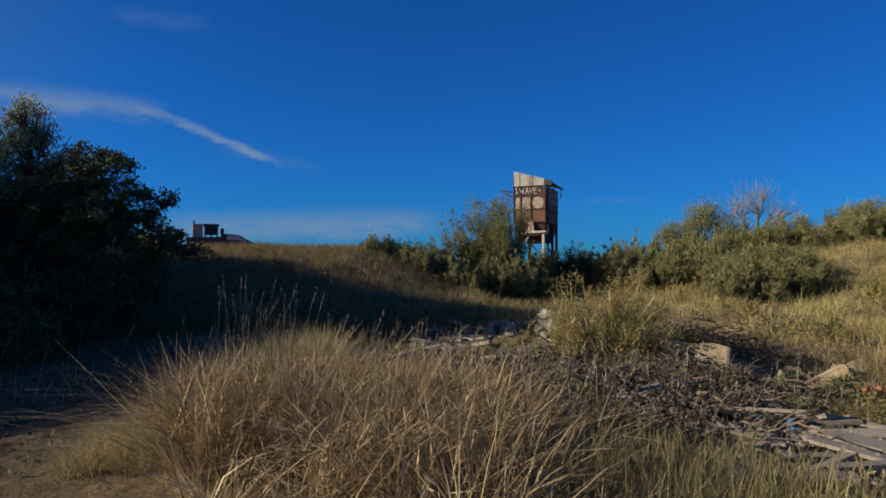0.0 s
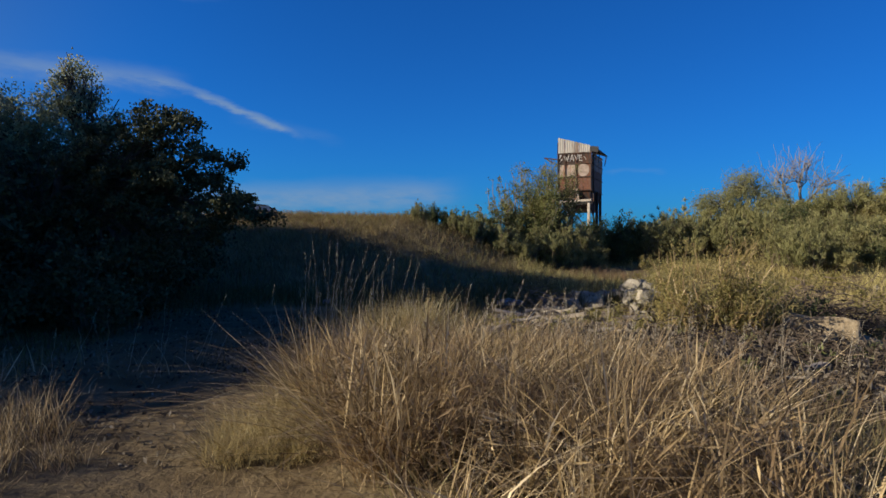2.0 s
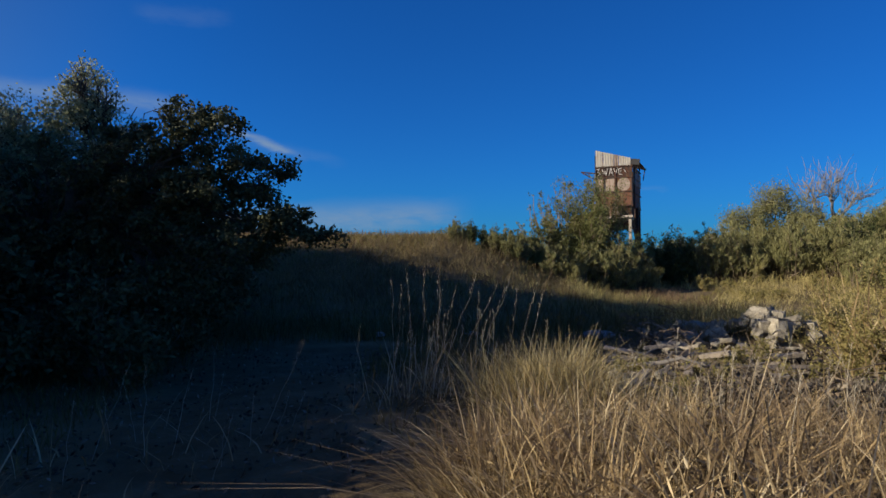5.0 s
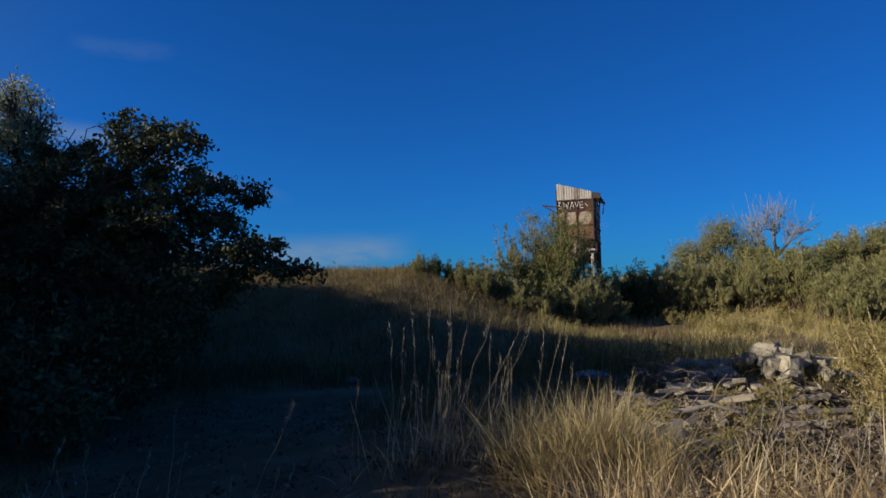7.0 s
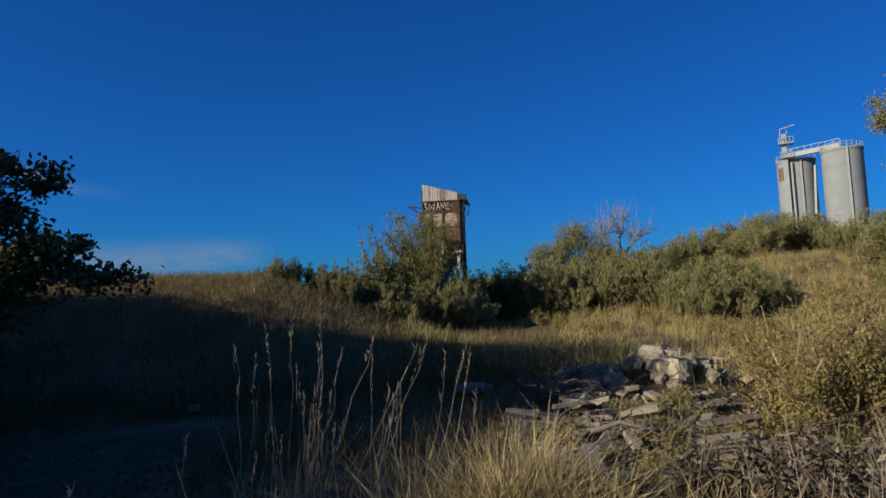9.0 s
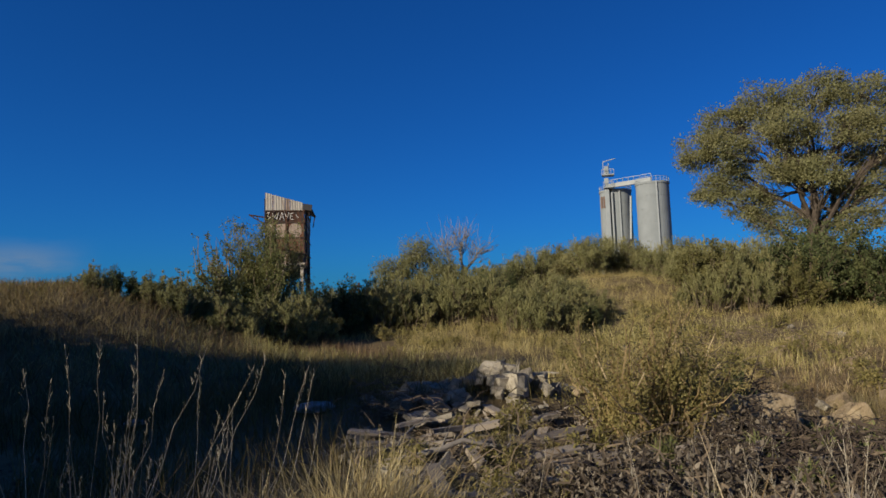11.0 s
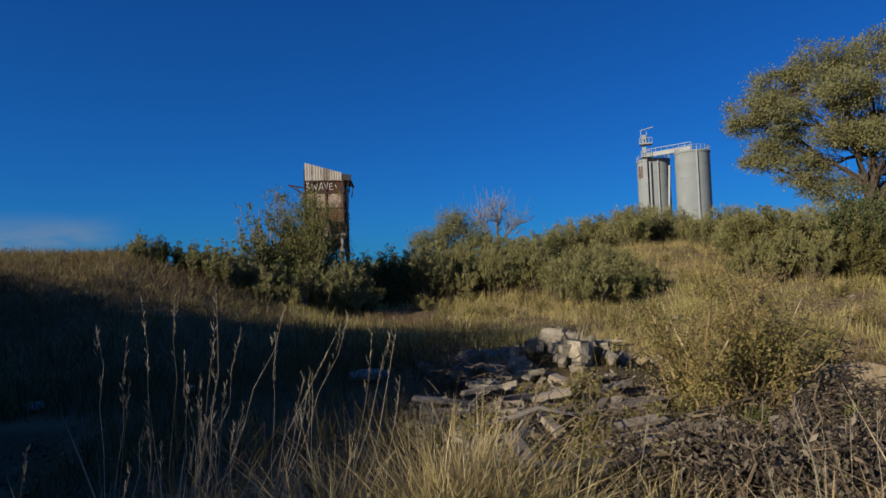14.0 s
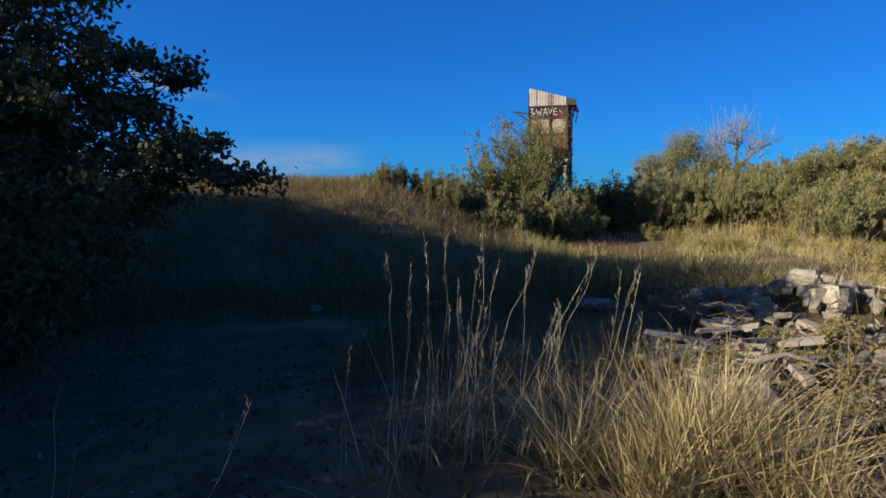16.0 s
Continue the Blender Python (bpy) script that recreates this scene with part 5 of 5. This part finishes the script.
def stone_mesh(seed, flat=1.0, mat=None):
    r = np.random.default_rng(seed)
    bm = bmesh.new()
    for cx in (-1, 1):
        for cy in (-1, 1):
            for cz in (-1, 1):
                for _ in range(2):
                    k = 1 - np.abs(r.normal(0, 0.16, 3))
                    bm.verts.new((0.5 * cx * k[0], 0.4 * cy * k[1], 0.36 * flat * cz * k[2]))
    bmesh.ops.convex_hull(bm, input=bm.verts[:])
    bmesh.ops.delete(bm, geom=[v for v in bm.verts if not v.link_faces], context="VERTS")
    bmesh.ops.bevel(bm, geom=bm.edges[:], offset=0.03, segments=1, affect="EDGES", profile=0.6)
    bmesh.ops.triangulate(bm, faces=bm.faces[:])
    bmesh.ops.subdivide_edges(bm, edges=[e for e in bm.edges if e.calc_length() > 0.16], cuts=1)
    for v in bm.verts:
        v.co += 0.075 * noise.noise_vector(v.co * 3.1 + Vector((seed * 7.3, 0, 0)))
    me = bpy.data.meshes.new("stone")
    bm.to_mesh(me)
    bm.free()
    me.materials.append(mat)
    return me


PALE_STONES = [stone_mesh(s, 1.0, LIMESTONE) for s in range(5)] + [stone_mesh(s, 0.45, LIMESTONE) for s in range(10, 13)]
TAN_STONES = [stone_mesh(s, 1.0, SANDSTONE) for s in range(20, 24)]


def put_stone(name, me, x, y, z, size, r, label, group, tilt=25):
    ob = new(name, me)
    ob.matrix_basis = pose(x, y, z, r.normal(0, tilt), r.normal(0, tilt), r.uniform(0, 360)) @ Matrix.Diagonal((*size, 1))
    return tagged(ob, label, "stone", group)


rs = np.random.default_rng(101)
# heap of pale broken blocks
for k in range(64):
    a, q = rs.uniform(0, 6.283), rs.uniform(0, 1) ** 0.8
    px, py = 2.75 + math.cos(a) * q * 1.0, 12.85 + math.sin(a) * q * 0.8
    s = rs.uniform(0.14, 0.34) * (1.1 - 0.4 * q)
    put_stone("stone_block", PALE_STONES[k % 8], px, py, zat(px, py) + 0.24 * (1 - q) + 0.05, (s, s, s), rs, "pale broken stone block on the rubble heap", "heap of pale stone blocks")
for k in range(26):
    px, py = rs.uniform(0.9, 2.1), rs.uniform(12.4, 14.0)
    s = rs.uniform(0.16, 0.36)
    put_stone("stone_block", PALE_STONES[k % 8], px, py, zat(px, py) + 0.25 * s, (s, s, s), rs, "pale stone block on the shaded side of the heap", "heap of pale stone blocks")
put_stone("stone_block", PALE_STONES[0], 2.89, 12.75, 0.56, (0.24, 0.24, 0.28), rs, "pale squared stone on top of the heap", "heap of pale stone blocks", 8)
put_stone("stone_block", PALE_STONES[2], 2.72, 12.4, 0.40, (0.4, 0.36, 0.46), rs, "large pale stone block on the heap", "heap of pale stone blocks", 12)
put_stone("stone_block", PALE_STONES[3], 3.3, 12.6, 0.36, (0.42, 0.36, 0.38), rs, "large pale stone block on the heap", "heap of pale stone blocks", 12)
for k in range(26):
    px, py = rs.uniform(3.5, 5.0), rs.uniform(12.0, 13.2)
    s = rs.uniform(0.12, 0.3)
    put_stone("stone_block", TAN_STONES[k % 4] if k % 3 else PALE_STONES[k % 5], px, py, zat(px, py) + 0.3 * s, (s, s, s * 0.8), rs, "yellowish broken stone beside the heap", "yellowish stones")
# slabs that spill towards the track
for k in range(80):
    px, py = rs.uniform(-0.5, 2.6), rs.uniform(9.0, 12.2)
    s = rs.uniform(0.08, 0.32)
    put_stone("stone_slab", PALE_STONES[5 + k % 3] if k % 4 else PALE_STONES[k % 5], px, py, zat(px, py) + 0.10, (s * 1.2, s * 0.8, s * 0.7), rs, "flat pale stone slab in the rubble", "spilled stone slabs", 14)
# tan boulders along the bank
for px, py, s in ((5.25, 10.05, 0.8), (5.9, 9.95, 0.6), (6.3, 10.2, 0.42), (6.8, 9.8, 0.5), (7.5, 10.3, 0.36), (8.1, 9.7, 0.5), (5.6, 9.8, 0.3), (6.4, 9.6, 0.28), (7.2, 9.9, 0.3), (8.8, 10.0, 0.4), (9.4, 9.2, 0.55), (6.2, 10.9, 0.4), (7.0, 11.2, 0.4), (10.2, 9.6, 0.6), (5.2, 12.1, 0.45), (11.4, 13.4, 0.55), (13.5, 14.2, 0.5), (15.5, 12.5, 0.6), (10.8, 11.6, 0.45)):
    s *= 0.95 if px > 6.9 else 1.1
    put_stone("boulder", TAN_STONES[int(px * 10) % 4], px, py, zat(px, py) + 0.22 * s, (s, s * 0.85, s * 0.85), rs, "tan weathered boulder half sunk in dry grass", "tan boulders", 15)
for k in range(40):
    px, py = rs.uniform(5, 20), rs.uniform(9, 18)
    s = rs.uniform(0.08, 0.25)
    put_stone("boulder", TAN_STONES[k % 4] if k % 3 else PALE_STONES[k % 5], px, py, zat(px, py) + 0.25 * s, (s, s, s * 0.8), rs, "small stone on the dry bank", "small stones")
bm = bmesh.new()
box(bm, (1.0, 0.75, 0.55), Matrix(), 0.05)
bmesh.ops.subdivide_edges(bm, edges=[e for e in bm.edges if e.calc_length() > 0.3], cuts=4, use_grid_fill=True)
for v in bm.verts:
    v.co += 0.07 * noise.noise_vector(v.co * 2.1) + 0.025 * noise.noise_vector(v.co * 7)
block = part("sandstone_block", bm, SANDSTONE)
block.matrix_basis = pose(4.6, 10.0, -0.02, -20, 8, -28)
tagged(block, "large orange tan sandstone block leaning on the rubble", "stone block")


def board_mesh(seed):
    """A weathered board, one metre long, warped and splintered at its ends."""
    r = np.random.default_rng(seed)
    n = 9
    bow, twist = r.normal(0, 0.025), r.normal(0, 0.25)
    v, f = [], []
    for i in range(n):
        s = i / (n - 1)
        for sy, sz in ((-1, -1), (1, -1), (1, 1), (-1, 1)):
            x = s - 0.5 + (r.normal(0, 0.025) if i in (0, n - 1) else 0)
            a = twist * (s - 0.5)
            y, z = sy * 0.5 * (1 + r.normal(0, 0.05)), sz * 0.5
            v.append((x, y * math.cos(a) - 0.15 * z * math.sin(a), z + y * math.sin(a) * 0.8 + bow * 14 * (0.25 - (s - 0.5) ** 2)))
    for i in range(n - 1):
        for k in range(4):
            k2 = (k + 1) % 4
            f.append((i * 4 + k, i * 4 + 4 + k, i * 4 + 4 + k2, i * 4 + k2))
    f += [(0, 1, 2, 3), tuple(4 * (n - 1) + k for k in (3, 2, 1, 0))]
    me = bpy.data.meshes.new("board")
    me.from_pydata(v, [], f)
    me.materials.append(BOARD)
    return me


BOARDS = [board_mesh(200 + k) for k in range(9)]


def put_board(k, x, y, z, L, w, th, turn, tilt=0.0, roll=0.0, label="grey weathered board thrown on the rubble", group="scattered boards"):
    ob = new("board", BOARDS[k % 9])
    ob.matrix_basis = pose(x, y, z, roll, tilt, turn) @ Matrix.Diagonal((L, w, th, 1))
    return tagged(ob, label, "board", group)


for k in range(230):
    px, py = rs.normal(4.0, 0.95), rs.normal(5.9, 0.85)
    if px < 2.1 or py < 3.7:
        continue
    put_board(k, px, py, zat(px, py) + rs.uniform(0.02, 0.16), rs.uniform(0.2, 0.8), rs.uniform(0.03, 0.13), rs.uniform(0.012, 0.03), rs.choice([-35, -50, 20, 0, 75]) + rs.normal(0, 16), rs.normal(0, 6), rs.normal(0, 9))
for k in range(80):
    px, py = rs.uniform(1.8, 5.2), rs.uniform(6.4, 9.6)
    put_board(k, px, py, zat(px, py) + rs.uniform(0.08, 0.34), rs.uniform(0.5, 1.4), rs.uniform(0.03, 0.1), rs.uniform(0.02, 0.05), rs.normal(-5, 28), rs.normal(0, 8), rs.normal(0, 15))
for k in range(34):
    px, py = rs.uniform(-0.4, 2.2), rs.uniform(9.0, 12.0)
    put_board(k, px, py, zat(px, py) + rs.uniform(0.08, 0.22), rs.uniform(0.35, 1.0), rs.uniform(0.05, 0.13), rs.uniform(0.025, 0.06), rs.normal(10, 35), rs.normal(0, 6), rs.normal(0, 8))
put_board(1, 1.75, 9.55, zat(1.75, 9.55) + 0.2, 0.9, 0.2, 0.06, -22, 2, 6, "broad pale board lying on the stone slabs")
put_board(2, 2.65, 8.7, zat(2.65, 8.7) + 0.3, 0.95, 0.10, 0.08, 24, -12, 0, "split grey log lying across the rubble")
put_board(4, 1.9, 10.4, zat(1.9, 10.4) + 0.2, 1.0, 0.2, 0.07, 15, 3, 4, "broad pale board lying on the stone slabs")
put_board(5, 4.15, 4.9, zat(4.15, 4.9) + 0.16, 1.2, 0.26, 0.03, -52, 4, 3, "broad grey board lying on the heap")
put_board(6, 3.75, 4.75, zat(3.75, 4.75) + 0.14, 1.0, 0.2, 0.03, -60, 3, -4, "broad grey board lying on the heap")
put_board(7, 4.6, 6.1, zat(4.6, 6.1) + 0.2, 1.5, 0.22, 0.03, 2, 0, 8, "broad grey board lying on the heap")


def brush(name, x, y, n, size, high, seed, label, mat):
    """A tangle of dry sticks."""
    r = np.random.default_rng(seed)
    v, f = [], []
    for _ in range(n):
        c = Vector((r.normal(0, size[0]), r.normal(0, size[1]), abs(r.normal(0, high)) + 0.02))
        d = Vector((r.normal(0, 1), r.normal(0, 1), r.normal(0, 0.35))).normalized() * r.uniform(0.15, 0.6)
        q = c + d
        q.z = max(q.z, 0.0)
        k = r.uniform(0.6, 1.7)
        tube(bent(c, q, r, 0.07, 4), [0.009 * k, 0.007 * k, 0.006 * k, 0.004 * k, 0.002], 3, v, f)
    ob = mesh_object(name, v, f, mat)
    ob.location = (x, y, zat(x, y))
    return tagged(ob, label, "brush", kind="stuff")


for k, (px, py, n, sx, sy, hz) in enumerate(((5.4, 11.5, 1100, 0.6, 0.4, 0.34), (3.4, 9.2, 400, 0.8, 0.5, 0.16), (5.2, 8.8, 450, 0.9, 0.5, 0.13), (1.0, 10.2, 900, 0.9, 0.9, 0.1), (2.2, 7.4, 500, 0.8, 0.7, 0.2), (2.5, 6.0, 350, 0.6, 0.6, 0.12), (3.6, 8.2, 500, 0.8, 0.5, 0.16), (6.3, 9.4, 350, 0.9, 0.35, 0.12), (0.6, 8.2, 450, 0.7, 0.5, 0.12), (13.5, 15.5, 500, 1.2, 0.6, 0.2), (0.9, 12.6, 160, 0.4, 0.3, 0.25))):
    brush("brush_pile", px, py, n, (sx, sy), hz, 300 + k, "tangle of dry grey brown sticks", TWIG)
# dark branches, their colour also giving the shaded gaps in the rubble
for k, (px, py, n, sx, sy, hz) in enumerate(((2.9, 8.5, 1500, 0.75, 0.55, 0.26), (2.0, 7.4, 900, 0.6, 0.55, 0.16), (3.2, 7.4, 900, 0.7, 0.45, 0.16), (4.4, 10.9, 1300, 0.9, 0.45, 0.3), (3.9, 8.9, 900, 0.7, 0.5, 0.2), (2.5, 6.6, 600, 0.6, 0.4, 0.12))):
    brush("brush_pile", px, py, n, (sx, sy), hz, 330 + k, "heap of branches on the rubble, darkened for its shaded gaps", DARKTWIG)


def branch(px, py, turn, length, rise, thick, seed):
    """A bare fallen branch with a few side twigs."""
    r = np.random.default_rng(seed)
    v, f = [], []
    line = bent((-length / 2, 0, 0.05), (length / 2, 0, rise), r, 0.04, 7, 0.06)
    tube(line, [thick * (1 - 0.75 * i / 7) for i in range(8)], 7, v, f)
    for i in (3, 4, 5, 6):
        d = Vector((r.uniform(0.1, 0.4), r.choice([-1, 1]) * r.uniform(0.1, 0.35), r.uniform(-0.03, 0.25))) * length * 0.7
        tube(bent(line[i], line[i] + d, r, 0.06, 4), [thick * 0.4, thick * 0.3, thick * 0.22, thick * 0.15, thick * 0.06], 5, v, f)
    ob = mesh_object("fallen_branch", v, f, BLEACHED, smooth=True)
    ob.matrix_basis = pose(px, py, zat(px, py) + 0.1, 0, 0, turn)
    tagged(ob, "bare bleached branch fallen across the rubble", "branch", "fallen branches")


for k, (px, py, turn, L, up_by, th) in enumerate(((2.7, 7.3, -8, 1.3, 0.12, 0.022), (2.9, 7.0, 12, 1.4, 0.05, 0.02), (3.3, 6.9, 170, 1.2, 0.1, 0.018), (2.3, 8.0, 25, 1.2, 0.3, 0.03), (3.5, 7.8, 60, 1.0, 0.35, 0.02), (2.2, 6.7, -35, 1.1, 0.2, 0.018), (3.9, 9.2, 150, 1.3, 0.4, 0.025), (0.4, 11.2, 40, 1.0, 0.12, 0.016), (1.2, 9.0, 15, 1.1, 0.1, 0.018), (1.0, 12.2, 170, 0.9, 0.3, 0.018), (0.3, 10.3, -20, 1.3, 0.1, 0.04))):
    branch(px, py, turn, L, up_by, th, 350 + k)

# dead leaf layer, also standing in for dark shade between the boards
p = np.concatenate([np.stack([rs.normal(2.7, 0.8, 5000), rs.normal(7.7, 0.7, 5000), np.zeros(5000)], 1), np.stack([rs.normal(1.3, 0.7, 2000), rs.normal(7.2, 0.6, 2000), np.zeros(2000)], 1), np.stack([rs.normal(4.2, 0.9, 1200), rs.normal(8.6, 0.6, 1200), np.zeros(1200)], 1)])
p[:, 2] = ground_z(p[:, 0], p[:, 1]) + np.abs(rs.normal(0.02, 0.09, len(p)))
V, F = leaves(p, 0.085, 0.045, rs, 0.0, 1.0)
tagged(mesh_object("dead_leaves", V, F, LEAF_DEAD), "dark dead leaves filling the shaded gaps among the boards", "leaves", kind="stuff")

# small chips, bark and splinters
m = 5200
px = np.concatenate([rs.normal(4.0, 1.1, m // 2), rs.uniform(-0.6, 5.5, m - m // 2)])
py = np.concatenate([rs.normal(5.9, 1.0, m // 2), rs.uniform(7.2, 11.8, m - m // 2)])
pz = ground_z(px, py) + np.abs(rs.normal(0.03, 0.04, m))
keep = (px > 1.2) | (py > 8.6)
chips, cf = leaves(np.stack([px, py, pz], 1)[keep], 0.11, 0.05, rs, 0.05, 1.0)
tagged(mesh_object("wood_chips", chips, cf, BOARD), "grey splinters and chips strewn over the rubble", "debris", kind="stuff")


def crumpled(name, x, y, z, size, mat, label, seed):
    r = np.random.default_rng(seed)
    bm = bmesh.new()
    bmesh.ops.create_icosphere(bm, subdivisions=3, radius=0.5)
    for v in bm.verts:
        k = 1 + 0.28 * noise.noise(v.co * 4 + Vector((seed, 0, 0))) + 0.16 * noise.noise(v.co * 9)
        v.co = Vector((v.co.x * size[0], v.co.y * size[1], max(v.co.z, -0.2) * size[2])) * k
    ob = part(name, bm, mat)
    ob.location = (x, y, z)
    ob.rotation_euler.z = r.uniform(0, 6)
    return tagged(ob, label, "litter")


crumpled("plastic_sheet", 0.35, 14.3, zat(0.35, 14.3) + 0.08, (0.6, 0.4, 0.2), PLASTIC, "crumpled white plastic sheet in the shade", 1)
crumpled("plastic_sheet", -3.9, 15.2, zat(-3.9, 15.2) + 0.08, (0.3, 0.22, 0.12), PLASTIC, "crumpled white plastic litter beside the track", 2)
crumpled("plastic_sheet", -2.0, 15.4, zat(-2.0, 15.4) + 0.06, (0.34, 0.25, 0.12), PLASTIC, "crumpled white plastic litter beside the track", 3)
crumpled("plastic_bag", 4.75, 5.55, zat(4.75, 5.55) + 0.22, (0.2, 0.2, 0.24), PLASTIC, "crumpled clear plastic bag on the boards", 4)
crumpled("blue_scrap", 3.85, 6.1, zat(3.85, 6.1) + 0.2, (0.12, 0.06, 0.16), BLUE, "scrap of blue plastic among the boards", 5)
scrap = box(bmesh.new(), (0.34, 0.02, 0.2), Matrix(), 0.004)
ob = tagged(part("green_scrap", scrap, MINT), "mint green scrap of painted sheet on the boards", "litter")
ob.matrix_basis = pose(5.0, 5.75, zat(5.0, 5.75) + 0.26, 40, 20, -30)
for k, (px, py) in enumerate(((7.1, 9.1), (7.3, 9.0), (6.9, 9.2))):
    ob = tagged(part("brick", box(bmesh.new(), (0.2, 0.1, 0.065), Matrix(), 0.008), BRICKRED), "broken red brick among the boulders", "brick", "red bricks")
    ob.matrix_basis = pose(px, py, zat(px, py) + 0.1, 12 * k, 20, 40 * k)
